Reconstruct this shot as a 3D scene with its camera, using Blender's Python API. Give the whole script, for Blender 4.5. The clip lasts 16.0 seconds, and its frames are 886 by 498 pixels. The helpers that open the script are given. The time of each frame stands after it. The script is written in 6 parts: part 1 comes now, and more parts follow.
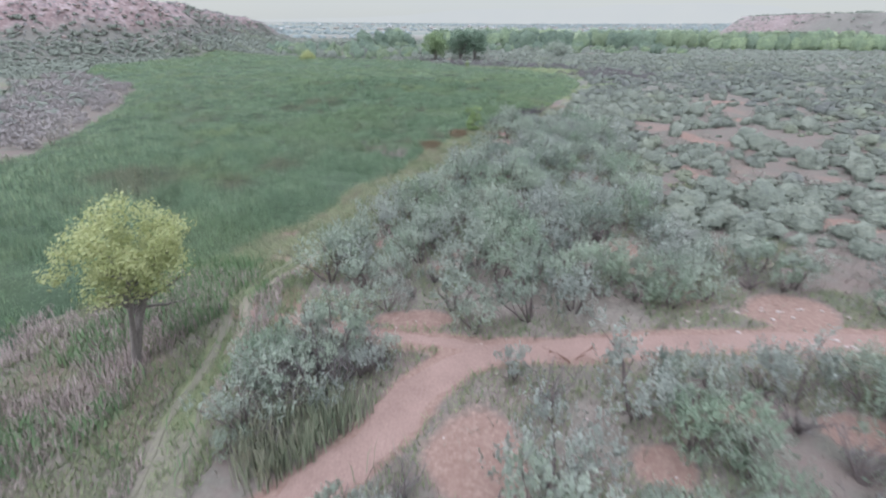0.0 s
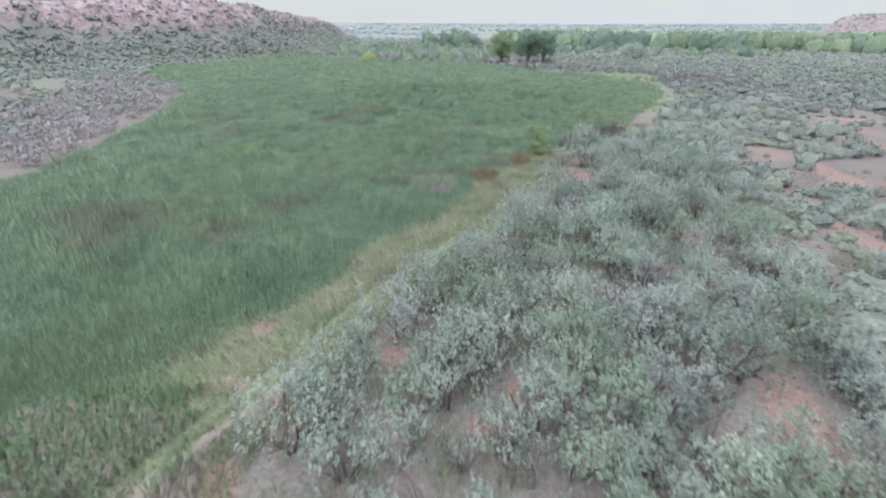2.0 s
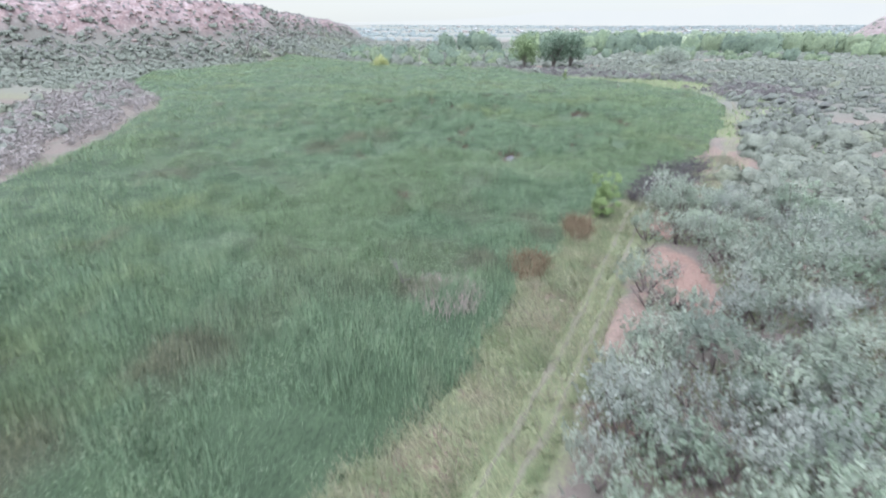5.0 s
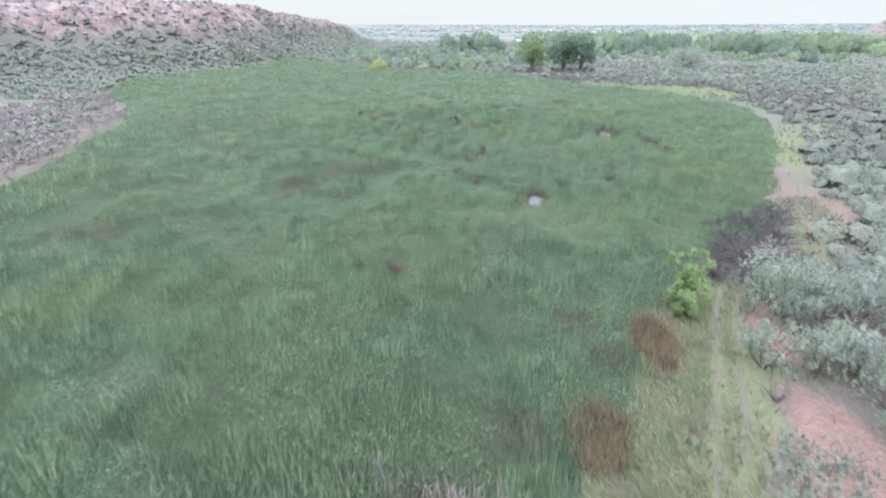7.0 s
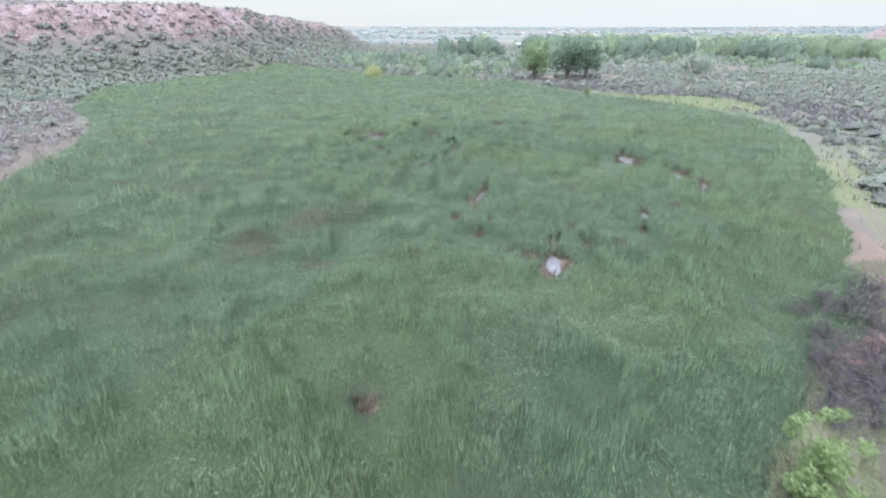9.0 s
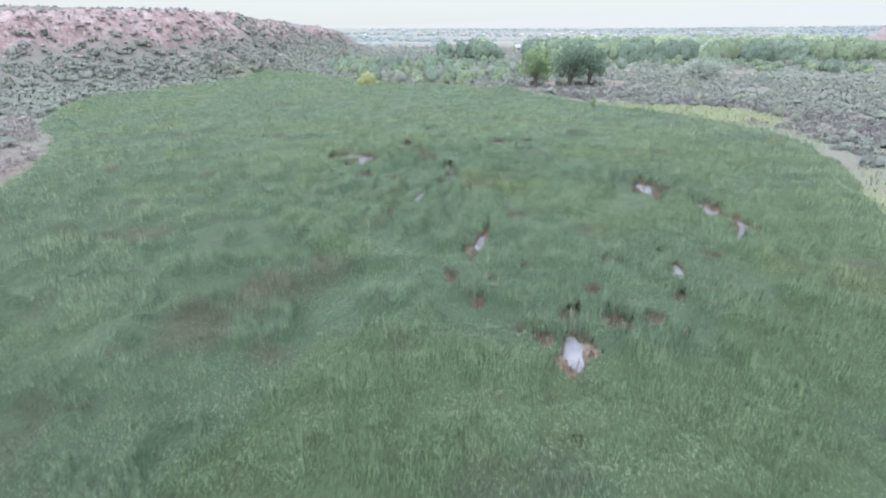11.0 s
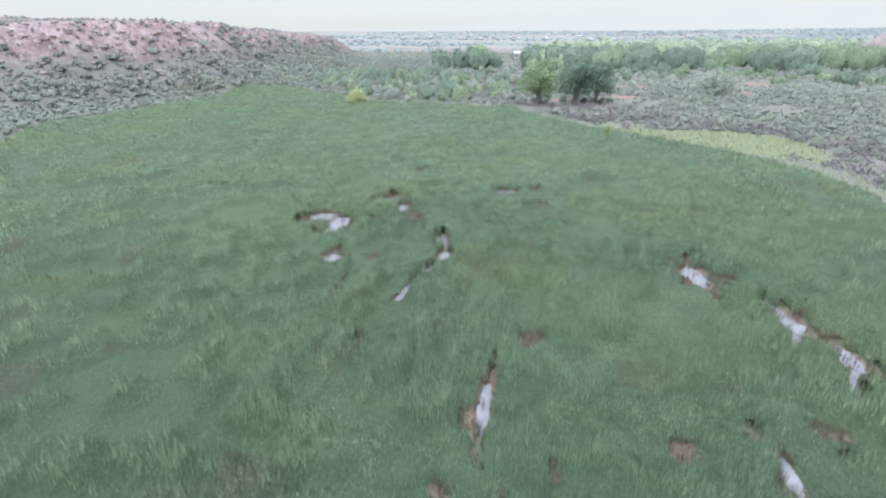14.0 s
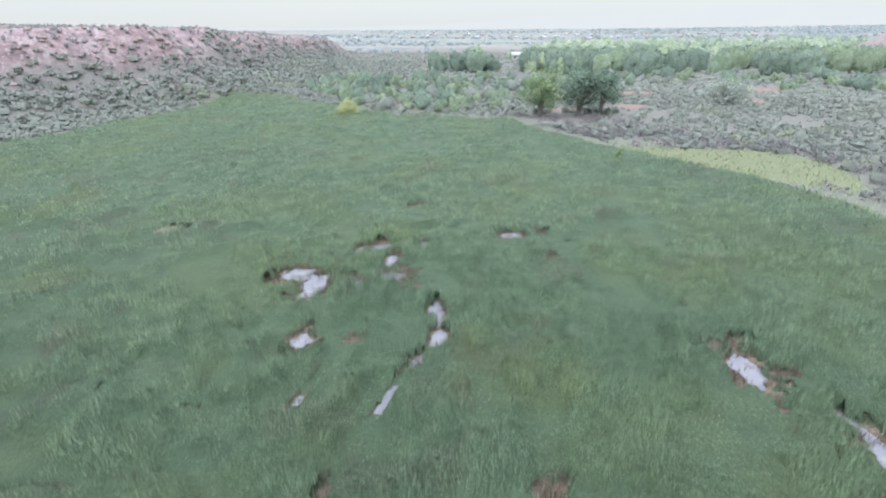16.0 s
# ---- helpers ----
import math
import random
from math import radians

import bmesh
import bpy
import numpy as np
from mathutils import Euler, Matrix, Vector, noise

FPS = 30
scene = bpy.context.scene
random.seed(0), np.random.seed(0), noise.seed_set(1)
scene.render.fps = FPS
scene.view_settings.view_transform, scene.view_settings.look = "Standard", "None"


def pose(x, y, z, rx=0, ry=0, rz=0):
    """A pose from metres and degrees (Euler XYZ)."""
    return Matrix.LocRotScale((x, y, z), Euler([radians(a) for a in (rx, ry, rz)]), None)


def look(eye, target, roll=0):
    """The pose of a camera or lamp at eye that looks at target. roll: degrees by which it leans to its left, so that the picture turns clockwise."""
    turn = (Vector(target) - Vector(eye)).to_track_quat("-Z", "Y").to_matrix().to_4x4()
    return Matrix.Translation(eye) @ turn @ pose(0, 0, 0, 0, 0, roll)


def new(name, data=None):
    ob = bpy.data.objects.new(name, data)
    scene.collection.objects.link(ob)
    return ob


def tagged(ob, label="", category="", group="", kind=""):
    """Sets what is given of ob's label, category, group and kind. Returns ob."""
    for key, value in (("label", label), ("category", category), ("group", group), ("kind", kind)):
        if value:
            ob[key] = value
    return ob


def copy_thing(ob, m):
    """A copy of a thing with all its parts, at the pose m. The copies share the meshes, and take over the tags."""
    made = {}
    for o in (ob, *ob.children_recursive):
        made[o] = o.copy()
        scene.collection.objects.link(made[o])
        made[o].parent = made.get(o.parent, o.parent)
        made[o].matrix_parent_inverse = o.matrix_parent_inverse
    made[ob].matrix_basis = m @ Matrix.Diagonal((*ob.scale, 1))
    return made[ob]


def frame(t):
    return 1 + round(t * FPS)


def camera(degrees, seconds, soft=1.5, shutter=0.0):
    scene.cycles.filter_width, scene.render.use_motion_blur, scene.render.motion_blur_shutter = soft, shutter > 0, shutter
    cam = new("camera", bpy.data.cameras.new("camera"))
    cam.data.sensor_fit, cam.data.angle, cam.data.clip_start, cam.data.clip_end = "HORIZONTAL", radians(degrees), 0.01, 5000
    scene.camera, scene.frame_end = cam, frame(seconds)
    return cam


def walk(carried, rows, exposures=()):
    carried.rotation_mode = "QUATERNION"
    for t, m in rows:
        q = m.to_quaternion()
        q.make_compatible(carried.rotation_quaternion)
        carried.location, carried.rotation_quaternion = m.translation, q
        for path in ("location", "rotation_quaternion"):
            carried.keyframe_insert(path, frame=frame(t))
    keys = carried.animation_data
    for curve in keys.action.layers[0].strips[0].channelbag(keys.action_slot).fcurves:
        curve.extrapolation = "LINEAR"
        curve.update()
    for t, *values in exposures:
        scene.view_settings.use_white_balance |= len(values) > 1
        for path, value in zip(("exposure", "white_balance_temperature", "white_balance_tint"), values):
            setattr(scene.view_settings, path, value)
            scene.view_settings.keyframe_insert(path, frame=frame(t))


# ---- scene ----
cam = camera(82.5, 16.0, soft=2.0, shutter=0.5)
PATH = [
    (0, (1.115, -0.96, 14.686), (1.084, 0.875, 13.892), 0.4),
    (0.5, (1.431, 2.8, 14.795), (1.288, 4.629, 13.999), 0.4),
    (1, (1.584, 6.493, 14.803), (1.39, 8.318, 14.007), 0.4),
    (1.5, (1.494, 10.033, 14.831), (1.261, 11.853, 14.037), 0.3),
    (2, (1.277, 13.538, 14.814), (1.02, 15.356, 14.02), 0.4),
    (2.5, (0.934, 16.975, 14.796), (0.652, 18.789, 14.003), 0.3),
    (3, (0.503, 20.351, 14.819), (0.209, 22.163, 14.027), 0.4),
    (3.5, (-0.215, 23.693, 14.872), (-0.518, 25.504, 14.08), 0.4),
    (4, (-0.63, 27.255, 14.848), (-0.942, 29.066, 14.058), 0.4),
    (6.5, (-4.994, 46.404, 15.572), (-5.311, 48.214, 14.784), 0.3),
    (7, (-5.378, 49.64, 15.887), (-5.698, 51.449, 15.097), 0.2),
    (7.5, (-5.79, 52.826, 16.167), (-6.11, 54.636, 15.378), 0.2),
    (8, (-6.255, 56.097, 16.55), (-6.573, 57.907, 15.761), 0.1),
    (8.5, (-6.691, 59.242, 16.921), (-7.008, 61.052, 16.133), 0.2),
    (9, (-7.279, 62.18, 17.09), (-7.593, 63.993, 16.305), 0.3),
    (11.5, (-8.676, 75.014, 19.13), (-8.989, 76.829, 18.35), -0.1),
    (12, (-9.104, 78.062, 19.85), (-9.416, 79.877, 19.07), -0.2),
    (12.5, (-9.547, 81.098, 20.513), (-9.859, 82.913, 19.733), -0.2),
    (13, (-9.899, 84.443, 21.184), (-10.211, 86.257, 20.403), -0.3),
    (13.5, (-10.284, 87.232, 21.727), (-10.596, 89.048, 20.949), -0.2),
    (14, (-10.728, 90.183, 22.248), (-11.034, 92.002, 21.475), -0.1),
    (14.5, (-11.269, 93.428, 22.97), (-11.569, 95.247, 22.195), -0.2),
    (15, (-11.797, 96.519, 23.55), (-12.093, 98.341, 22.78), -0.1),
    (15.5, (-12.178, 99.357, 24.2), (-12.469, 101.18, 23.43), -0.1),
    (16, (-12.224, 102.035, 25.222), (-12.522, 103.852, 24.443), -0.3),
]
walk(cam, [(t, look(eye, target, roll)) for t, eye, target, roll in PATH], [(0, 0.23, 5800, 12), (2.5, 0.48, 5800, 12), (4, 0.65, 5800, 12), (7, 0.73, 5800, 12), (9, 0.70, 5800, 12), (12.5, 0.64, 5800, 12), (16, 0.60, 5800, 12)])

# ---- light ----
SUN_ELEV, SUN_TURN = 58.0, 200.0
world = bpy.data.worlds.new("sky")
scene.world = world
world.use_nodes = True
wn, wl = world.node_tree.nodes, world.node_tree.links
wn.clear()
w_out = wn.new("ShaderNodeOutputWorld")
w_sky = wn.new("ShaderNodeTexSky")
w_sky.sky_type = "NISHITA"
w_sky.sun_disc = False
w_sky.sun_elevation, w_sky.sun_rotation = radians(SUN_ELEV), radians(SUN_TURN)
w_bg_a = wn.new("ShaderNodeBackground")
w_bg_a.inputs[1].default_value = 0.10
wl.new(w_sky.outputs[0], w_bg_a.inputs[0])
# overcast veil: three times brighter overhead than at the horizon
w_tc = wn.new("ShaderNodeTexCoord")
w_sep = wn.new("ShaderNodeSeparateXYZ")
wl.new(w_tc.outputs["Generated"], w_sep.inputs[0])
w_ramp = wn.new("ShaderNodeMapRange")
w_ramp.inputs[1].default_value, w_ramp.inputs[2].default_value = 0.0, 1.0
w_ramp.inputs[3].default_value, w_ramp.inputs[4].default_value = 0.555, 2.68
w_pow = wn.new("ShaderNodeMath")
w_pow.operation, w_pow.use_clamp = "POWER", True
w_pow.inputs[1].default_value = 1.6
wl.new(w_sep.outputs[2], w_pow.inputs[0])
wl.new(w_pow.outputs[0], w_ramp.inputs[0])
w_noise = wn.new("ShaderNodeTexNoise")
w_noise.inputs["Scale"].default_value, w_noise.inputs["Detail"].default_value = 2.2, 5.0
w_map = wn.new("ShaderNodeMapping")
w_map.inputs["Scale"].default_value = (1.0, 1.0, 6.0)
wl.new(w_tc.outputs["Generated"], w_map.inputs[0])
wl.new(w_map.outputs[0], w_noise.inputs["Vector"])
w_col = wn.new("ShaderNodeValToRGB")
w_col.color_ramp.elements[0].position, w_col.color_ramp.elements[0].color = 0.36, (0.985, 0.985, 0.94, 1)
w_col.color_ramp.elements[1].position, w_col.color_ramp.elements[1].color = 0.60, (1.01, 1.0, 0.935, 1)
wl.new(w_noise.outputs[0], w_col.inputs[0])
w_bg_b = wn.new("ShaderNodeBackground")
w_tint = wn.new("ShaderNodeMix")
w_tint.data_type, w_tint.blend_type, w_tint.inputs[0].default_value = "RGBA", "MULTIPLY", 1.0
w_haze = wn.new("ShaderNodeValToRGB")
w_haze.color_ramp.elements[0].position, w_haze.color_ramp.elements[0].color = 0.1, (1.0, 0.995, 0.945, 1)
w_haze.color_ramp.elements[1].position, w_haze.color_ramp.elements[1].color = 0.7, (0.99, 1.0, 1.05, 1)
wl.new(w_sep.outputs[2], w_haze.inputs[0])
wl.new(w_col.outputs[0], w_tint.inputs[6])
wl.new(w_haze.outputs[0], w_tint.inputs[7])
wl.new(w_tint.outputs[2], w_bg_b.inputs[0])
wl.new(w_ramp.outputs[0], w_bg_b.inputs[1])
w_mix = wn.new("ShaderNodeMixShader")
w_mix.inputs[0].default_value = 0.9
wl.new(w_bg_a.outputs[0], w_mix.inputs[1])
wl.new(w_bg_b.outputs[0], w_mix.inputs[2])
wl.new(w_mix.outputs[0], w_out.inputs[0])

sun_data = bpy.data.lights.new("sun", "SUN")
sun_data.energy, sun_data.angle, sun_data.color = 1.1, radians(14), (1.0, 0.98, 0.95)
sun = new("sun", sun_data)
sun.matrix_world = pose(0, 0, 80, 90 - SUN_ELEV, 0, 180 - SUN_TURN)


# ---- small tools ----
rng = np.random.default_rng(7)


SUNWARD = np.array([0.0, -0.55, 0.83])


def mesh_of(name, v, faces, smooth=False, leaves=False, sunward=SUNWARD):
    """A mesh from an array of points and arrays of faces (each array with one count of corners); leaves (all, or those marked) turn their upper face to the sun."""
    me = bpy.data.meshes.new(name)
    v = np.asarray(v, np.float32)
    if leaves is not False:
        turned = []
        for f in (np.asarray(f, np.int32) for f in faces if len(f)):
            away = np.cross(v[f[:, 1]] - v[f[:, 0]], v[f[:, -1]] - v[f[:, 0]]) @ sunward < 0
            if leaves is not True and len(leaves) == len(f):
                away &= leaves
            turned.append(np.where(away[:, None], f[:, ::-1], f))
        faces = turned
    me.vertices.add(len(v))
    me.vertices.foreach_set("co", v.ravel())
    faces = [np.asarray(f, np.int32) for f in faces if len(f)]
    total = sum(f.size for f in faces)
    me.loops.add(total)
    me.loops.foreach_set("vertex_index", np.concatenate([f.ravel() for f in faces]))
    sizes = np.concatenate([np.full(len(f), f.shape[1], np.int32) for f in faces])
    me.polygons.add(len(sizes))
    me.polygons.foreach_set("loop_start", np.concatenate([[0], np.cumsum(sizes)[:-1]]).astype(np.int32))
    me.update(calc_edges=True)
    if smooth:
        me.polygons.foreach_set("use_smooth", np.ones(len(sizes), bool))
    return me


def soften(me, normals):
    me.normals_split_custom_set_from_vertices(normals.astype(np.float32))
    return me


def unit(a):
    return a / (np.linalg.norm(a, axis=1, keepdims=True) + 1e-9)


class Geo:
    """Gathers points and faces of one mesh; nrm may hold soft normals for its points; the first triangles may be a closed body."""
    nrm = None
    body = 0

    def __init__(self):
        self.v, self.t, self.q, self.n = [], [], [], 0

    def add(self, v, tris=None, quads=None):
        if tris is not None:
            self.t.append(np.asarray(tris) + self.n)
        if quads is not None:
            self.q.append(np.asarray(quads) + self.n)
        self.v.append(np.asarray(v, float))
        self.n += len(v)
        return self

    def arrays(self):
        v = np.concatenate(self.v)
        t = np.concatenate(self.t) if self.t else np.zeros((0, 3), int)
        q = np.concatenate(self.q) if self.q else np.zeros((0, 4), int)
        return v, t, q

    def mesh(self, name, smooth=False):
        v, t, q = self.arrays()
        if self.nrm is None:
            return mesh_of(name, v, [t, q], smooth)
        # plants that are turned when they are set out lift their leaves straight up
        loose = np.arange(len(t)) >= self.body if self.body else True
        return soften(mesh_of(name, v, [t, q], True, loose, np.array([0.0, 0.0, 1.0])), self.nrm)

    def tube(self, pts, radii, sides=6):
        pts = np.asarray(pts, float)
        d = np.gradient(pts, axis=0)
        d /= np.linalg.norm(d, axis=1, keepdims=True) + 1e-9
        ref = np.where(np.abs(d[:, 2:3]) > 0.9, [[1.0, 0, 0]], [[0, 0, 1.0]])
        u = np.cross(d, ref)
        u /= np.linalg.norm(u, axis=1, keepdims=True) + 1e-9
        w = np.cross(d, u)
        a = np.arange(sides) * 2 * np.pi / sides
        r = np.asarray(radii, float)[:, None, None]
        ring = pts[:, None] + r * (u[:, None] * np.cos(a)[None, :, None] + w[:, None] * np.sin(a)[None, :, None])
        v = ring.reshape(-1, 3)
        k, s = np.meshgrid(np.arange(len(pts) - 1), np.arange(sides), indexing="ij")
        k, s = k.ravel(), s.ravel()
        n = (s + 1) % sides
        quads = np.stack([k * sides + s, k * sides + n, (k + 1) * sides + n, (k + 1) * sides + s], 1)
        return self.add(v, quads=quads)

    def leaves(self, p, length, width, rng, up=0.5, pointed=False, out=None, follow=1.0):
        """Rhombic or three-cornered leaves at the points p, turned at random, more or less facing up."""
        n = len(p)
        nor = rng.normal(size=(n, 3))
        if out is None:
            nor[:, 2] = np.abs(nor[:, 2]) + up
        else:
            nor = 0.55 * nor + out * follow + [0, 0, up]
        nor /= np.linalg.norm(nor, axis=1, keepdims=True)
        u = np.cross(nor, rng.normal(size=(n, 3)))
        u /= np.linalg.norm(u, axis=1, keepdims=True) + 1e-9
        w = np.cross(nor, u)
        k = rng.uniform(0.6, 1.3, (n, 1))
        a, b = u * length * k / 2, w * width * k / 2
        if pointed:
            v = np.stack([p - a - 0.75 * b, p + a, p - 0.6 * a + b], 1).reshape(-1, 3)
            return self.add(v, tris=np.arange(3 * n).reshape(-1, 3))
        v = np.stack([p - a, p - b, p + a, p + b], 1).reshape(-1, 3)
        return self.add(v, quads=np.arange(4 * n).reshape(-1, 4))


def part(name, me, material, parent=None, label=""):
    ob = new(name, me)
    if material and not me.materials:
        me.materials.append(material)
    if parent:
        ob.parent = parent
    return tagged(ob, label)


def hash2(ix, iy, seed):
    h = np.sin(ix * 127.1 + iy * 311.7 + seed * 74.7) * 43758.5453
    return h - np.floor(h)


def vnoise(x, y, size, seed=0):
    """Smooth noise from 0 to 1 with cells of that size."""
    x, y = np.asarray(x, float) / size, np.asarray(y, float) / size
    ix, iy = np.floor(x), np.floor(y)
    fx, fy = x - ix, y - iy
    fx, fy = fx * fx * (3 - 2 * fx), fy * fy * (3 - 2 * fy)
    a, b = hash2(ix, iy, seed), hash2(ix + 1, iy, seed)
    c, d = hash2(ix, iy + 1, seed), hash2(ix + 1, iy + 1, seed)
    return (a * (1 - fx) + b * fx) * (1 - fy) + (c * (1 - fx) + d * fx) * fy


def fbm(x, y, size, seed=0, octaves=4):
    total, amp, norm = 0, 1.0, 0
    for k in range(octaves):
        total = total + amp * vnoise(x, y, size / 2 ** k, seed + k * 3)
        norm += amp
        amp *= 0.5
    return total / norm


def smooth(a, b, x):
    t = np.clip((x - a) / (b - a), 0, 1)
    return t * t * (3 - 2 * t)


def line_dist(x, y, line):
    """Distance of points from a polyline."""
    best = np.full(np.shape(x), 1e9)
    for (x0, y0), (x1, y1) in zip(line[:-1], line[1:]):
        dx, dy = x1 - x0, y1 - y0
        t = np.clip(((x - x0) * dx + (y - y0) * dy) / (dx * dx + dy * dy), 0, 1)
        best = np.minimum(best, np.hypot(x - x0 - t * dx, y - y0 - t * dy))
    return best


def inside(x, y, poly):
    odd = np.zeros(np.shape(x), bool)
    for (x0, y0), (x1, y1) in zip(poly, poly[1:] + poly[:1]):
        if y0 != y1:
            odd ^= ((y0 > y) != (y1 > y)) & (x < (x1 - x0) * (y - y0) / (y1 - y0) + x0)
    return odd


# ---- plan of the valley ----
MARSH = [(-14, -30), (-14, 6), (-16.5, 11), (-18.8, 16), (-21.8, 21), (-18.6, 25), (-15.4, 29.5), (-12.2, 33.6), (-10.9, 37.2), (-9.0, 43), (-6.2, 51), (-3.6, 59),
         (-1.2, 67), (1.9, 76), (4.8, 81), (9, 87), (17, 98), (27, 122), (36.5, 150), (41, 168), (41.8, 182), (36, 199), (28, 207),
         (10, 228), (-5, 247), (-18, 270), (-57, 275), (-96, 301), (-124, 330), (-137, 296), (-139, 256), (-144, 211), (-132, 190),
         (-114, 167), (-98, 155), (-86, 142), (-75, 121), (-61, 90), (-51, 60), (-56, 40), (-70, 10), (-80, -30)]
ROAD = [(-9, 6), (-6, 9), (-3.4, 11.8), (-1.2, 14.6), (-0.1, 17.0), (1.5, 18.9), (4, 19.9), (7, 20), (12.7, 20.9), (18.8, 21.5), (24, 21.4), (40, 22.5), (75, 20)]
SPUR = [(3.4, 19.8), (0.5, 20.5), (-1.9, 20.7), (-4.5, 21.5), (-7.5, 22.6), (-10.2, 23.5)]
TRACK = [(-8, 4), (-9, 11.8), (-9.7, 15), (-9.9, 19.4), (-10.3, 22.3), (-11.2, 24.6), (-10.4, 27), (-9.1, 29.9), (-8.0, 33.7), (-6.9, 37.3), (-5.2, 41.9),
         (-3.2, 46.4), (-0.8, 53.1), (2, 61.8), (4.3, 69.6), (7.2, 79.8), (8.8, 83.2)]
PATH_ON = [(8.8, 83.2), (11.2, 87), (19, 97.3), (29.2, 121.5), (38.6, 149.5), (43.5, 168)]
# open water and bare mud between the reeds: x, y, half width, half length, wet
POOLS = [(-37.0, 150.9, 2.6, 2.1, 1), (-34.2, 148.8, 1.8, 3.2, 1), (-26.2, 152.0, 2.0, 1.9, 1), (-29.6, 149.2, 0.5, 2.3, 1), (-27.6, 156.4, 0.9, 2.0, 1), (-31, 151.3, 3.0, 0.7, 0), (-32.3, 159, 0.8, 1.3, 1),
         (-29.7, 160.4, 1.5, 1.0, 1), (-24.5, 161.8, 0.6, 1.8, 1), (-29.1, 177.3, 0.9, 0.9, 0), (-13.4, 166.7, 1.8, 1.3, 1), (-10, 168.8, 1.2, 0.8, 0),
         (-8.1, 160.2, 1.2, 0.8, 0), (-20, 145, 1.0, 1.5, 1), (-18.9, 140.4, 0.9, 1.5, 1), (-31.1, 138, 1.1, 1.5, 1), (-26.3, 139.2, 1.1, 0.9, 0),
         (-28, 129.8, 0.45, 1.8, 0), (-23, 122.6, 0.5, 1.7, 0), (-10, 124.4, 1.2, 1.3, 0), (-12.5, 116.8, 0.6, 3.0, 1), (-14, 109.2, 0.7, 0.9, 0),
         (-8.1, 111.6, 0.4, 1.3, 0), (-11.3, 105.3, 0.45, 1.0, 0), (6.7, 139.9, 1.4, 3.0, 1), (7.6, 143.6, 1.2, 1.0, 0), (9.2, 139.6, 1.5, 0.7, 0), (5.2, 143.2, 1.0, 0.8, 0),
         (12.1, 131, 1.1, 1.9, 1), (14.1, 126.4, 0.7, 2.2, 1), (14, 129, 1.0, 0.7, 0), (8.2, 117.6, 1.5, 0.8, 0), (-0.9, 114.5, 0.9, 0.7, 0),
         (4.6, 114, 0.55, 1.9, 1), (-4.9, 100.2, 0.8, 2.9, 1), (-2.1, 104, 1.3, 1.1, 0), (-6.5, 101, 1.0, 1.1, 0), (0.6, 105, 0.9, 0.8, 0),
         (-3, 108.7, 0.8, 0.6, 0), (3.5, 109.2, 0.5, 1.0, 0), (-14.5, 81.1, 0.9, 0.9, 0), (-15.4, 99.5, 0.4, 0.8, 0), (-61.6, 161.5, 2.2, 1.4, 0),
         (-75.6, 200, 3.2, 2.0, 0), (-5.3, 103.6, 0.7, 0.9, 0)]
CHANNELS = [([(-20.3, 147), (-19.4, 143.4), (-18.9, 140.4), (-20.9, 135), (-21.9, 129)], 0.27), ([(11.0, 135.3), (12.3, 132), (11.7, 129.4), (10.0, 126.6)], 0.45),
            ([(14.2, 128.5), (13.6, 125), (11.9, 122)], 0.4), ([(-27.6, 134.6), (-27.9, 131), (-28, 129)], 0.28)]
# bare reddish soil between the shrubs: x, y, half width, half length
BARE = [(13.8, 31.4, 1.3, 4.0), (20.5, 24.2, 3.2, 2.0), (36.5, 74, 2.0, 6.5), (61, 117, 6, 3.4), (29.2, 49.5, 1.6, 4.2), (33.6, 38, 2.6, 1.8), (27.4, 56, 1.4, 3.0), (15.1, 52.7, 1.6, 2.6),
        (9.0, 12.6, 1.4, 1.3), (12.6, 15.6, 1.6, 0.9), (17.4, 14.8, 1.5, 1.1), (2.3, 13.6, 1.9, 2.8), (-0.6, 22.6, 2.4, 1.0), (-8.2, 24.6, 0.9, 1.5), (2.4, 31.4, 1.2, 1.0), (-4.1, 33.6, 0.9, 1.0),
        (-8.4, 29.4, 0.8, 1.8), (1.1, 29.3, 1.1, 0.8), (8.2, 66.5, 2.1, 7.0), (12.5, 91.5, 3.2, 3.0), (8.6, 76.1, 1.3, 3.0), (-3.4, 41.5, 0.7, 1.6), (-11.4, 35.4, 0.9, 1.6), (-10.4, 38.2, 0.6, 1.5),
        (44, 60, 3, 2), (52, 92, 3.6, 2.5), (46, 45, 3, 1.6), (40, 30, 3.4, 1.5), (98, 375, 13, 10), (34, 355, 14, 10), (26, 306, 6, 7), (76, 328, 7, 9), (-34, 352, 20, 11), (-12, 345, 10, 8), (0, 294, 8, 5)]


MEADOW = [(4, 223), (12, 216), (24, 207.5), (38, 199.5), (45, 196), (50, 206), (48, 222), (40, 233), (24, 229), (10, 228)]


def meadow_strip(x, y):
    """Open grass between the marsh's far side and the brush."""
    d = line_dist(x, y, MEADOW + MEADOW[:1])
    return np.where(inside(x, y, MEADOW), d, -d) + 5 * (fbm(x, y, 8, 265, 3) - 0.5)


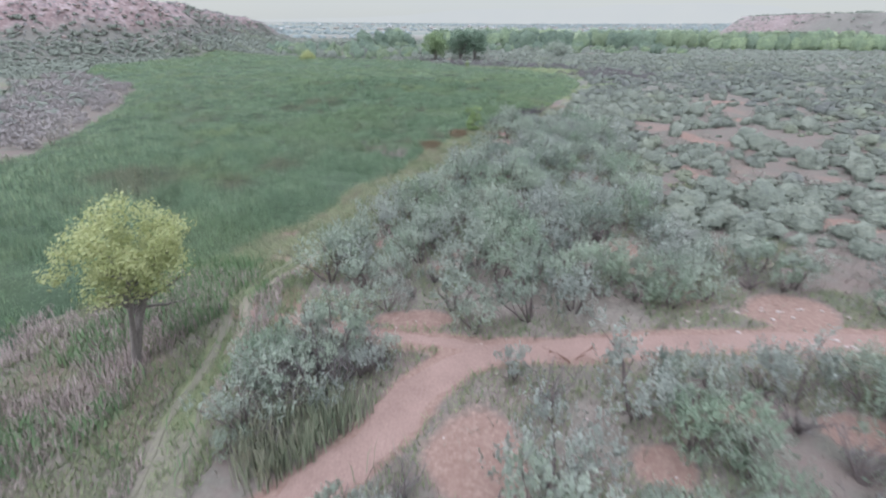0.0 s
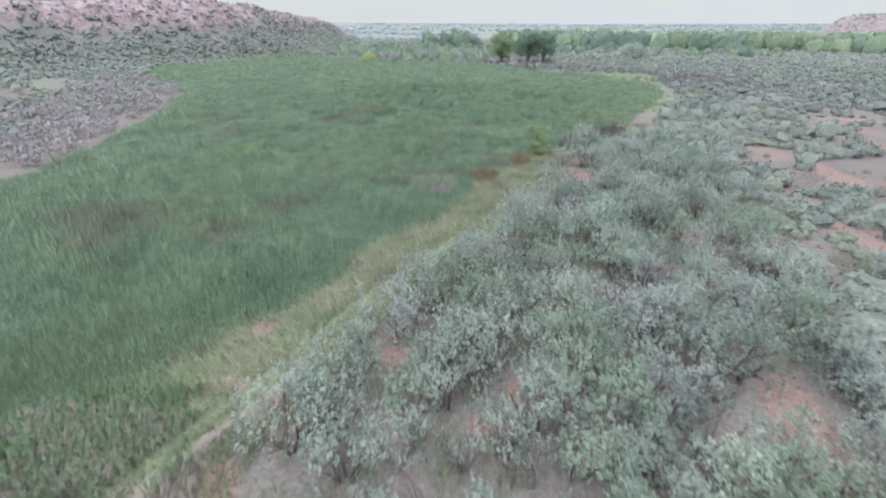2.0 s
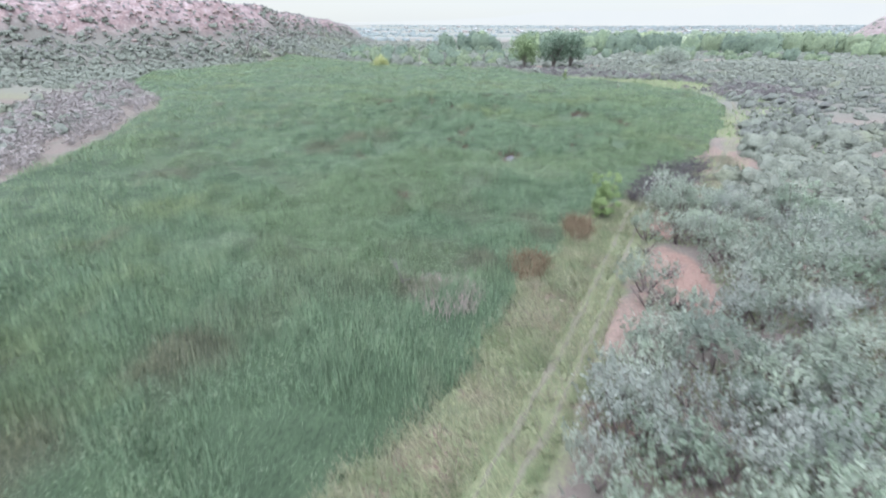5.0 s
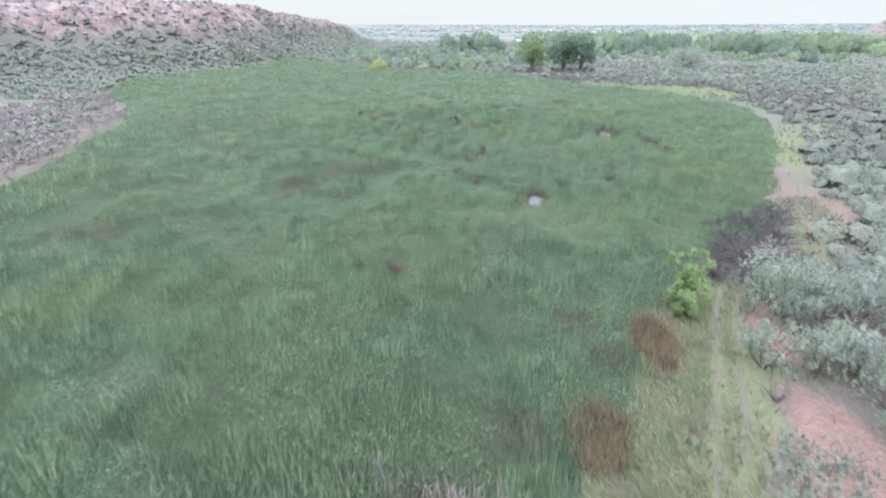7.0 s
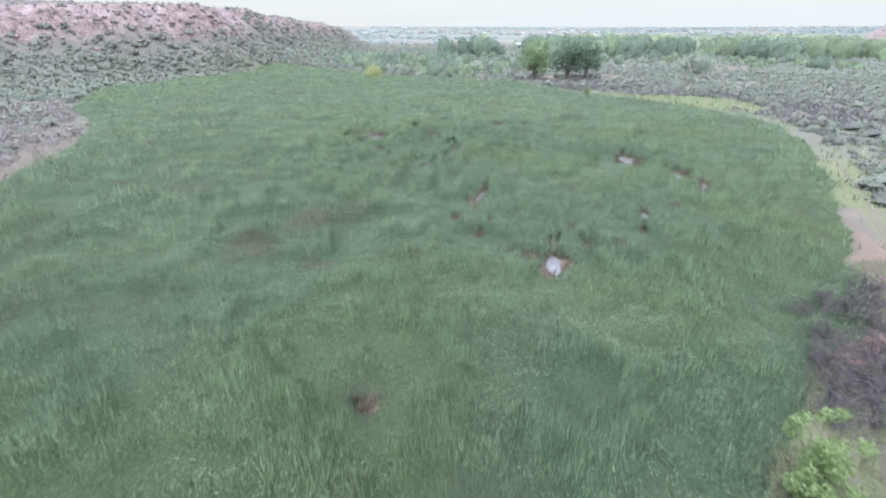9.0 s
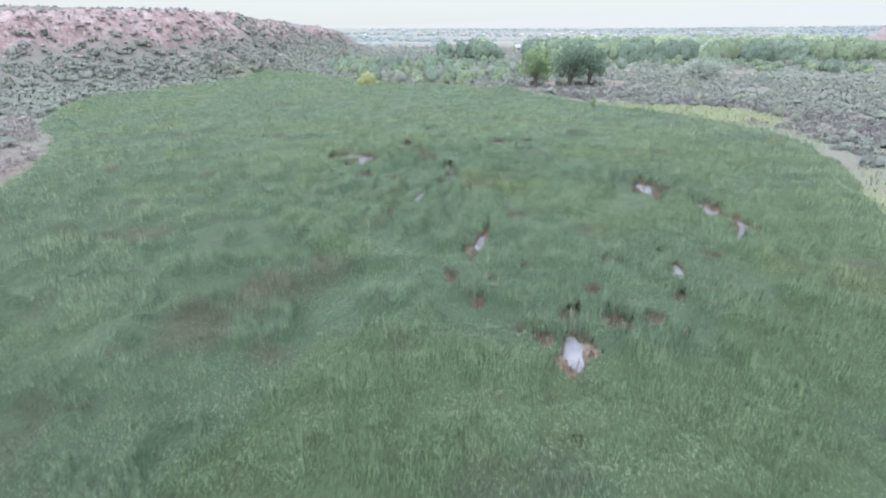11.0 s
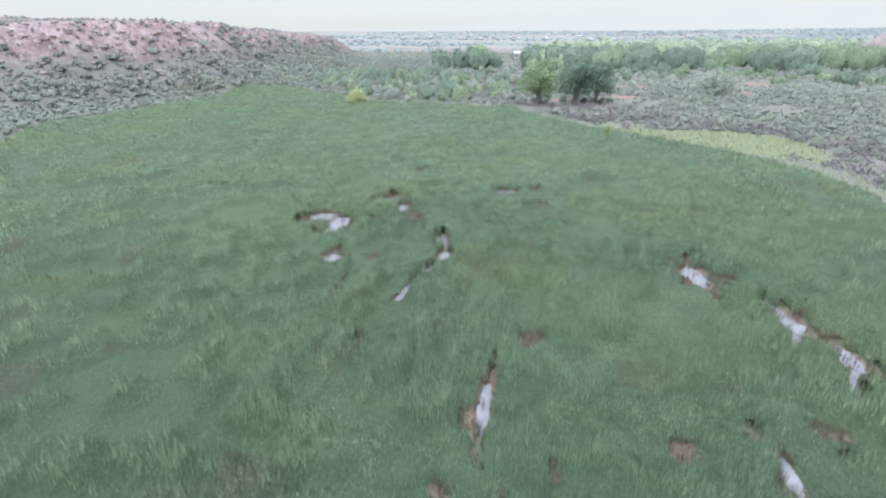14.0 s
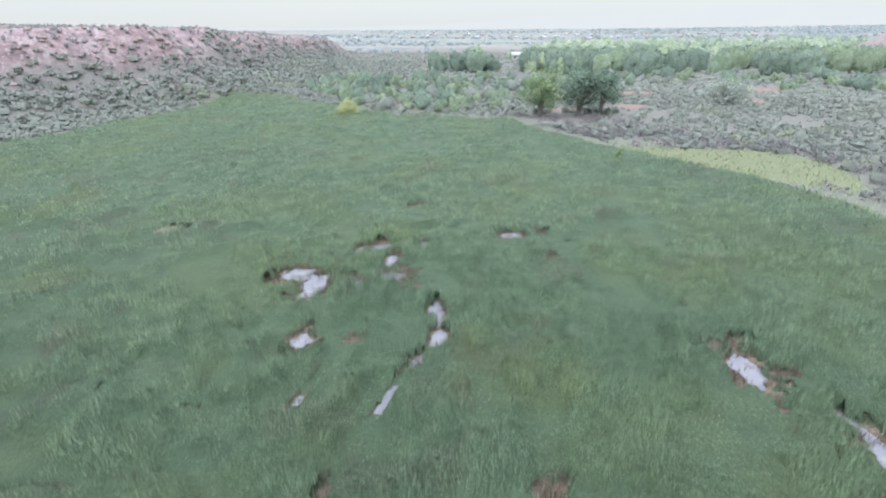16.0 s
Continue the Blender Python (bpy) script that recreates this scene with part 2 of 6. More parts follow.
def pool_dist(x, y):
    """Below 1 in open water or on bare mud; the wet ones apart."""
    x, y = np.asarray(x, float), np.asarray(y, float)
    wob = (0.75 * (fbm(x, y, 1.5, 40, 3) - 0.5) + 0.45 * (vnoise(x, y * 0.45, 0.55, 44) - 0.5)) * 2
    mud, wet = np.full(x.shape, 9.0), np.full(x.shape, 9.0)
    for px, py, a, b, w in POOLS:
        k = 1.0 if w else 0.75
        d = np.hypot((x - px) / (a * k), (y - py) / (b * k)) * (1 + wob)
        mud = np.minimum(mud, d)
        if w:
            wet = np.minimum(wet, d)
    for line, half in CHANNELS:
        d = line_dist(x, y, line) / half * (1 + wob)
        mud, wet = np.minimum(mud, d), np.minimum(wet, d)
    return mud, wet


def bare_soil(x, y):
    best = np.full(np.shape(x), 9.0)
    for px, py, a, b in BARE:
        best = np.minimum(best, np.hypot((x - px) / a, (y - py) / b))
    return best + 0.9 * (fbm(x, y, 3.0, 60, 3) - 0.5)


def marsh_depth(x, y):
    """Metres inside the marsh's edge; minus outside it."""
    d = line_dist(x, y, MARSH + MARSH[:1])
    return np.where(inside(x, y, MARSH), d, -d) + 3.4 * (fbm(x, y, 5, 11, 4) - 0.5)


EDGE_Y, EDGE_X = [-200, 0, 150, 265, 305, 400, 525, 700, 950], [-330, -300, -255, -203, -176, -186, -208, -245, -330]


def bluff(x, y):
    """0 at the bluff's foot, 1 at its rim, more on the mesa behind it."""
    rim = np.interp(y, EDGE_Y, EDGE_X) + 16 * (fbm(x * 0.3, y, 45, 21, 3) - 0.5)
    return (rim + 52 - x) / 52


def mesa(x, y):
    foot = np.interp(y, [300, 600, 750, 900, 1000, 1150, 1350, 1600], [640, 460, 402, 388, 445, 640, 1500, 6000]) + 30 * (fbm(x, y, 60, 31, 3) - 0.5)
    return (x - foot) / 70


def height(x, y):
    x, y = np.asarray(x, float), np.asarray(y, float)
    z = 0.5 * (fbm(x, y, 9, 1, 3) - 0.5) + 0.9 * (fbm(x, y, 50, 2, 2) - 0.5) * smooth(20, 60, np.abs(x - 5))
    inner = smooth(-2.5, 1.5, marsh_depth(x, y))
    z = (z + 0.25) * (1 - inner) + inner * (0.03 + 0.1 * fbm(x, y, 2.5, 5, 2))
    mud, _ = pool_dist(x, y)
    z = z - inner * 0.28 * smooth(1.25, 0.8, mud)
    for line, half in ((ROAD, 1.0), (TRACK, 0.9)):
        z = z - 0.10 * smooth(half * 1.6, half * 0.8, line_dist(x, y, line))
    s = bluff(x, y)
    top = np.interp(y, [0, 240, 300, 430, 600, 700, 850, 950], [25, 25.5, 29, 27, 24, 22, 11, 0])
    gully = fbm(x, y, 16, 22, 4)
    face = 0.32 * smooth(0.0, 0.55, s) + 0.68 * smooth(0.45, 1.0, s + 0.35 * (gully - 0.5))
    z = z + 2.6 * (fbm(x, y, 13, 28, 4) - 0.5) * smooth(0.3, 0.6, s) * smooth(1.25, 1.0, s) * smooth(800, 500, y) + top * face + top * 0.32 * smooth(1.6, 6.0, s) + 3.0 * smooth(1, 2.5, s) * (fbm(x, y, 60, 24, 3) - 0.5)
    m = mesa(x, y)
    z = z + 38 * (0.35 * smooth(0, 0.7, m) + 0.65 * smooth(0.5, 1.0, m + 0.3 * (fbm(x, y, 25, 33, 4) - 0.5))) + 8 * smooth(1, 6, m)
    far = np.hypot(x, y)
    z = z + 62 * (np.clip(far - 1000, 0, 2900) / 2900) ** 1.2 + 2.0 * smooth(300, 900, far) * (fbm(x, y, 130, 36, 3) - 0.5)
    return z


# ---- materials ----
def material(name):
    m = bpy.data.materials.new(name)
    m.use_nodes = True
    n, l = m.node_tree.nodes, m.node_tree.links
    return m, n, l, n["Principled BSDF"]


def noise_node(n, l, scale, detail=4.0, rough=0.6, vector=None):
    k = n.new("ShaderNodeTexNoise")
    k.inputs["Scale"].default_value, k.inputs["Detail"].default_value, k.inputs["Roughness"].default_value = scale, detail, rough
    l.new(vector or position(n), k.inputs["Vector"])
    return k.outputs[0]


def position(n):
    return n.new("ShaderNodeNewGeometry").outputs["Position"]


def ramp(n, l, fac, stops):
    k = n.new("ShaderNodeValToRGB")
    e = k.color_ramp.elements
    while len(e) < len(stops):
        e.new(0.5)
    for el, (p, c) in zip(e, stops):
        el.position, el.color = p, (*c, 1)
    l.new(fac, k.inputs[0])
    return k.outputs[0]


def blend(n, l, fac, a, b, mode="MIX"):
    k = n.new("ShaderNodeMix")
    k.data_type, k.blend_type = "RGBA", mode
    for sock, val in ((k.inputs[0], fac), (k.inputs[6], a), (k.inputs[7], b)):
        if isinstance(val, (int, float)):
            sock.default_value = val
        elif isinstance(val, tuple):
            sock.default_value = (*val, 1)
        else:
            l.new(val, sock)
    return k.outputs[2]


def arith(n, l, op, a, b=0.0, clamp=False):
    k = n.new("ShaderNodeMath")
    k.operation, k.use_clamp = op, clamp
    for sock, val in ((k.inputs[0], a), (k.inputs[1], b)):
        if isinstance(val, (int, float)):
            sock.default_value = val
        else:
            l.new(val, sock)
    return k.outputs[0]


def bump(n, l, bsdf, h, strength, distance):
    k = n.new("ShaderNodeBump")
    k.inputs["Strength"].default_value, k.inputs["Distance"].default_value = strength, distance
    l.new(h, k.inputs["Height"])
    l.new(k.outputs[0], bsdf.inputs["Normal"])


def leafy(name, colours, patch=None, kinds=None, gloss=0.5, through_light=0.3, states=None, grain=0.45, speck=None):
    """Leaves: each blade has a tone of its own, whole plants drift in tone, and light comes through."""
    m, n, l, bsdf = material(name)
    geo = n.new("ShaderNodeNewGeometry")
    info = n.new("ShaderNodeObjectInfo")
    tone = arith(n, l, "ADD", arith(n, l, "MULTIPLY", geo.outputs["Random Per Island"], grain), arith(n, l, "MULTIPLY", info.outputs["Random"], 0.38))
    tone = arith(n, l, "ADD", tone, arith(n, l, "MULTIPLY", arith(n, l, "SUBTRACT", noise_node(n, l, 0.35, 3), 0.38 - 0.5 * (0.45 - grain)), 0.9), True)
    steps = [(k / max(1, len(colours) - 1), c) for k, c in enumerate(colours)]
    col = ramp(n, l, tone, steps)
    for pos, size, where in (patch or []):
        k = ramp(n, l, noise_node(n, l, size, 3, 0.55), [(where, (0, 0, 0)), (where + 0.1, (1, 1, 1))])
        f = arith(n, l, "MULTIPLY", k, 0.6)
        col = blend(n, l, f, col, pos)
    if kinds:
        # some plants are of another cast altogether
        own = ramp(n, l, info.outputs["Random"], [(k / len(kinds), c) for k, c in enumerate(kinds)])
        col = blend(n, l, 1.0, col, own, "MULTIPLY")
    if speck:
        # sprays of leaves too small to stand alone
        fine = noise_node(n, l, speck, 4, 0.7)
        col = blend(n, l, 1.0, col, ramp(n, l, fine, [(0.34, (0.62, 0.64, 0.65)), (0.5, (0.97, 0.97, 0.97)), (0.66, (1.3, 1.28, 1.22))]), "MULTIPLY")
        bump(n, l, bsdf, fine, 0.55, 0.7 / speck)
    if states:
        # dry and fresh stands, held in the mesh's "state"
        k = n.new("ShaderNodeVertexColor")
        k.layer_name = "state"
        s = n.new("ShaderNodeSeparateColor")
        l.new(k.outputs[0], s.inputs[0])
        for j in (0, 1):
            col = blend(n, l, arith(n, l, "MULTIPLY", s.outputs[j], 0.65 if j == 0 else 0.5), col, ramp(n, l, geo.outputs["Random Per Island"], [(0.0, states[j][0]), (1.0, states[j][1])]))
    l.new(col, bsdf.inputs["Base Color"])
    bsdf.inputs["Roughness"].default_value = gloss
    bsdf.inputs["Specular IOR Level"].default_value = 0.35
    tr = n.new("ShaderNodeBsdfTranslucent")
    l.new(col, tr.inputs[0])
    mix = n.new("ShaderNodeMixShader")
    mix.inputs[0].default_value = through_light
    l.new(bsdf.outputs[0], mix.inputs[1])
    l.new(tr.outputs[0], mix.inputs[2])
    l.new(mix.outputs[0], n["Material Output"].inputs[0])
    return m


def bark(name, dark, light, scale=14):
    m, n, l, bsdf = material(name)
    h = noise_node(n, l, scale, 5, 0.7)
    l.new(ramp(n, l, h, [(0.3, dark), (0.7, light)]), bsdf.inputs["Base Color"])
    bsdf.inputs["Roughness"].default_value = 0.9
    bump(n, l, bsdf, h, 0.6, 0.03)
    return m


REED = leafy("reed_blades", [(0.131, 0.197, 0.125), (0.187, 0.285, 0.178), (0.253, 0.352, 0.22), (0.341, 0.417, 0.259)],
             [((0.142, 0.219, 0.134), 0.028, 0.55), ((0.273, 0.34, 0.165), 0.05, 0.57), ((0.239, 0.236, 0.165), 0.13, 0.63)], gloss=0.4, through_light=0.35, grain=0.65,
             states=[((0.125, 0.104, 0.0847), (0.285, 0.236, 0.169)), ((0.18, 0.27, 0.135), (0.274, 0.356, 0.189))])
DEAD_REED = leafy("dead_reeds", [(0.06, 0.051, 0.04), (0.12, 0.10, 0.073), (0.215, 0.183, 0.132)], gloss=0.8, through_light=0.15)
GRASS = leafy("verge_grass", [(0.125, 0.175, 0.11), (0.18, 0.215, 0.14), (0.24, 0.245, 0.175), (0.29, 0.265, 0.205)],
              [((0.26, 0.19, 0.13), 0.25, 0.60)], gloss=0.6)
STRAW = leafy("dry_grass", [(0.13, 0.17, 0.11), (0.19, 0.165, 0.14), (0.25, 0.215, 0.19), (0.32, 0.28, 0.245)], gloss=0.8, through_light=0.15)
SAGE = leafy("mesquite_leaves", [(0.195, 0.227, 0.21), (0.307, 0.354, 0.319), (0.43, 0.484, 0.433), (0.545, 0.593, 0.529)],
             [((0.268, 0.342, 0.247), 0.13, 0.60)], [(0.84, 0.88, 0.85), (1.13, 1.12, 1.05), (0.92, 1.02, 0.86), (1.08, 1.05, 1.04), (1.1, 1.14, 1.02), (0.95, 0.92, 0.95)], gloss=0.5, through_light=0.45, grain=0.35)
GREY = leafy("grey_twigs", [(0.13, 0.12, 0.125), (0.19, 0.175, 0.18), (0.26, 0.245, 0.24)], gloss=0.9, through_light=0.05)
FAR_SAGE = leafy("far_shrub_leaves", [(0.118, 0.122, 0.125), (0.139, 0.152, 0.14), (0.17, 0.192, 0.165), (0.198, 0.222, 0.19), (0.225, 0.243, 0.212)],
                 [((0.177, 0.165, 0.184), 0.025, 0.60), ((0.196, 0.225, 0.151), 0.05, 0.58)], gloss=0.7, through_light=0.08, grain=0.45, speck=3.0)
YELLOW = leafy("yellow_green_leaves", [(0.36, 0.41, 0.20), (0.48, 0.51, 0.27), (0.57, 0.59, 0.33)], gloss=0.5, through_light=0.4)
TRACK_TREE = leafy("pale_cottonwood_leaf", [(0.349, 0.393, 0.194), (0.464, 0.496, 0.259), (0.582, 0.59, 0.336)], gloss=0.5, through_light=0.4, grain=0.6)
LIME = leafy("bright_willow_leaves", [(0.202, 0.288, 0.133), (0.294, 0.387, 0.18), (0.377, 0.459, 0.247)], gloss=0.5, through_light=0.4)
POPLAR = leafy("cottonwood_leaves", [(0.125, 0.183, 0.144), (0.188, 0.262, 0.194), (0.263, 0.348, 0.237)], gloss=0.5, grain=0.25)
POPLAR_PALE = leafy("pale_cottonwood_leaves", [(0.17, 0.23, 0.13), (0.235, 0.315, 0.175), (0.33, 0.41, 0.23)], gloss=0.5, grain=0.25)
DARK_WOODS = leafy("blue_green_riverside_leaves", [(0.106, 0.151, 0.123), (0.168, 0.23, 0.177), (0.246, 0.319, 0.228)], gloss=0.6, grain=0.4, speck=0.9)
WOODS = leafy("riverside_leaves", [(0.101, 0.146, 0.114), (0.168, 0.23, 0.16), (0.246, 0.319, 0.199), (0.336, 0.409, 0.245)], gloss=0.6, grain=0.65, speck=0.9)
BARK = bark("grey_bark", (0.12, 0.105, 0.10), (0.30, 0.27, 0.26))
STEM = bark("dark_stems", (0.085, 0.07, 0.07), (0.20, 0.165, 0.16), 30)
GROVE_PALE = leafy("grove_leaves", [(0.134, 0.179, 0.125), (0.202, 0.263, 0.171), (0.28, 0.347, 0.222)], gloss=0.6, grain=0.4, speck=0.9)
PALE_WOOD = bark("bleached_wood", (0.26, 0.23, 0.21), (0.50, 0.46, 0.43), 20)
RED_WOOD = bark("reddish_dead_wood", (0.08, 0.035, 0.025), (0.2, 0.1, 0.07), 25)


def soil_material(name, dark, light, pale):
    m, n, l, bsdf = material(name)
    big, small = noise_node(n, l, 0.5, 5), noise_node(n, l, 9.0, 6, 0.7)
    col = blend(n, l, 0.45, ramp(n, l, big, [(0.3, dark), (0.7, light)]), ramp(n, l, small, [(0.3, dark), (0.75, pale)]))
    l.new(col, bsdf.inputs["Base Color"])
    bsdf.inputs["Roughness"].default_value = 0.95
    bump(n, l, bsdf, small, 0.5, 0.05)
    return m


DIRT = soil_material("road_dirt", (0.168, 0.105, 0.0912), (0.267, 0.179, 0.158), (0.378, 0.283, 0.258))
RUT = soil_material("wheel_rut_dirt", (0.125, 0.122, 0.0893), (0.16, 0.15, 0.118), (0.21, 0.193, 0.158))
STONE = soil_material("pale_stone", (0.3, 0.24, 0.221), (0.42, 0.36, 0.347), (0.52, 0.47, 0.462))

# ground: what covers it is held in the mesh's "cover" (bare soil, green grass, straw) and "rock" (mud, bluff rock, far plain)
GROUND, gn, gl, gb = material("valley_ground")
g_cov, g_rock = gn.new("ShaderNodeVertexColor"), gn.new("ShaderNodeVertexColor")
g_cov.layer_name, g_rock.layer_name = "cover", "rock"
g_c, g_r = gn.new("ShaderNodeSeparateColor"), gn.new("ShaderNodeSeparateColor")
gl.new(g_cov.outputs[0], g_c.inputs[0])
gl.new(g_rock.outputs[0], g_r.inputs[0])
g_mid, g_fine, g_big = noise_node(gn, gl, 0.45, 5), noise_node(gn, gl, 5.0, 6, 0.7), noise_node(gn, gl, 0.06, 5)


def edged(mask):
    """A cover's mask with its edge broken up."""
    k = arith(gn, gl, "ADD", mask, arith(gn, gl, "MULTIPLY", arith(gn, gl, "SUBTRACT", g_fine, 0.5), 0.9))
    return arith(gn, gl, "MULTIPLY", arith(gn, gl, "SUBTRACT", k, 0.3), 2.4, True)


g_col = blend(gn, gl, 0.5, ramp(gn, gl, g_mid, [(0.3, (0.19, 0.13, 0.118)), (0.5, (0.165, 0.135, 0.119)), (0.7, (0.115, 0.132, 0.101))]),
              ramp(gn, gl, g_fine, [(0.25, (0.09, 0.08, 0.0788)), (0.7, (0.2, 0.185, 0.173))]))
g_col = blend(gn, gl, edged(g_c.outputs[2]), g_col, ramp(gn, gl, g_fine, [(0.3, (0.15, 0.135, 0.116)), (0.7, (0.27, 0.235, 0.215))]))
g_col = blend(gn, gl, edged(g_c.outputs[1]), g_col, ramp(gn, gl, g_fine, [(0.3, (0.106, 0.132, 0.0751)), (0.7, (0.218, 0.222, 0.139))]))
g_col = blend(gn, gl, edged(g_c.outputs[0]), g_col, ramp(gn, gl, g_fine, [(0.25, (0.167, 0.102, 0.0836)), (0.5, (0.223, 0.151, 0.131)), (0.75, (0.318, 0.238, 0.21))]))
g_col = blend(gn, gl, g_r.outputs[0], g_col, ramp(gn, gl, g_fine, [(0.3, (0.035, 0.06, 0.0368)), (0.7, (0.07, 0.1, 0.0578))]))
g_strata, g_scree = noise_node(gn, gl, 0.07, 7, 0.75), noise_node(gn, gl, 0.30, 6, 0.8)
g_face = blend(gn, gl, 0.5, ramp(gn, gl, g_strata, [(0.34, (0.137, 0.112, 0.127)), (0.46, (0.239, 0.168, 0.172)), (0.56, (0.308, 0.246, 0.264)), (0.68, (0.171, 0.143, 0.16))]),
               ramp(gn, gl, g_scree, [(0.38, (0.0912, 0.0784, 0.0844)), (0.5, (0.228, 0.166, 0.163)), (0.62, (0.456, 0.386, 0.388))]))
g_spot = ramp(gn, gl, noise_node(gn, gl, 0.75, 4, 0.7), [(0.55, (0, 0, 0)), (0.62, (1, 1, 1))])
g_face = blend(gn, gl, arith(gn, gl, "MULTIPLY", g_spot, 0.6), g_face, (0.42, 0.375, 0.38))
g_col = blend(gn, gl, g_r.outputs[1], g_col, g_face)
g_map = gn.new("ShaderNodeMapping")
g_map.inputs["Scale"].default_value = (0.35, 1.0, 1.0)
gl.new(position(gn), g_map.inputs[0])
# colours of the far fields, with distance haze painted in as paleness
g_hazed_plain = blend(gn, gl, 0.5, ramp(gn, gl, noise_node(gn, gl, 0.006, 7, 0.75, g_map.outputs[0]), [(0.36, (0.138, 0.184, 0.156)), (0.46, (0.218, 0.247, 0.21)), (0.54, (0.333, 0.299, 0.27)), (0.64, (0.161, 0.196, 0.18))]),
                ramp(gn, gl, noise_node(gn, gl, 0.035, 5, 0.8, g_map.outputs[0]), [(0.40, (0.092, 0.127, 0.12)), (0.52, (0.196, 0.207, 0.204)), (0.66, (0.38, 0.356, 0.348))]))
g_col = blend(gn, gl, g_r.outputs[2], g_col, g_hazed_plain)
g_pool = gn.new("ShaderNodeVertexColor")
g_pool.layer_name = "silt"
g_p = gn.new("ShaderNodeSeparateColor")
gl.new(g_pool.outputs[0], g_p.inputs[0])
g_col = blend(gn, gl, arith(gn, gl, "MULTIPLY", edged(g_p.outputs[1]), 0.8), g_col, ramp(gn, gl, g_fine, [(0.3, (0.115, 0.12, 0.11)), (0.5, (0.158, 0.163, 0.146)), (0.7, (0.21, 0.205, 0.186))]))
g_col = blend(gn, gl, edged(g_p.outputs[0]), g_col, ramp(gn, gl, g_fine, [(0.3, (0.055, 0.043, 0.032)), (0.7, (0.25, 0.205, 0.16))]))
gl.new(g_col, gb.inputs["Base Color"])
gb.inputs["Roughness"].default_value = 0.97
gb.inputs["Specular IOR Level"].default_value = 0.2
bump(gn, gl, gb, g_fine, 0.6, 0.06)

WATER, an, al, ab = material("sky_tinted_silty_water")
a_s = noise_node(an, al, 0.5, 2)
# besides silt, the pale lavender base paints in the sky's reflection
al.new(ramp(an, al, a_s, [(0.35, (0.17, 0.172, 0.20)), (0.65, (0.24, 0.24, 0.27))]), ab.inputs["Base Color"])
ab.inputs["Roughness"].default_value, ab.inputs["IOR"].default_value = 0.06, 1.33
bump(an, al, ab, noise_node(an, al, 5.0, 2), 0.03, 0.02)


# ---- ground ----
def steps(fine, fine_step, near, near_step, far, growth=1.22):
    a = list(np.arange(fine[0], fine[1] + 1e-6, fine_step))
    lo, hi = fine[0], fine[1]
    while hi < near[1]:
        hi += near_step
        a.append(hi)
    while lo > near[0]:
        lo -= near_step
        a.insert(0, lo)
    s = near_step
    while hi < far[1]:
        s *= growth
        hi += s
        a.append(hi)
    s = near_step
    while lo > far[0]:
        s *= growth
        lo -= s
        a.insert(0, lo)
    return np.array(a)


gx = steps((-20, 26), 0.55, (-60, 60), 1.4, (-3600, 3600), 1.10)
gy = steps((6, 92), 0.55, (0, 190), 1.1, (-300, 4500), 1.08)
gx = np.sort(np.concatenate([gx[(gx < -252) | (gx > -118)], np.arange(-250, -118, 3.3)]))
gy = np.sort(np.concatenate([gy[(gy < 232) | (gy > 760)], np.arange(234, 560, 4.6), np.arange(560, 760, 7.0)]))
GX, GY = np.meshgrid(gx, gy)
GZ = height(GX, GY)
nx, ny = len(gx), len(gy)
gi = (np.arange(ny - 1)[:, None] * nx + np.arange(nx - 1)[None]).ravel()
ground_mesh = mesh_of("ground", np.stack([GX, GY, GZ], -1).reshape(-1, 3), [np.stack([gi, gi + 1, gi + nx + 1, gi + nx], 1)], True)


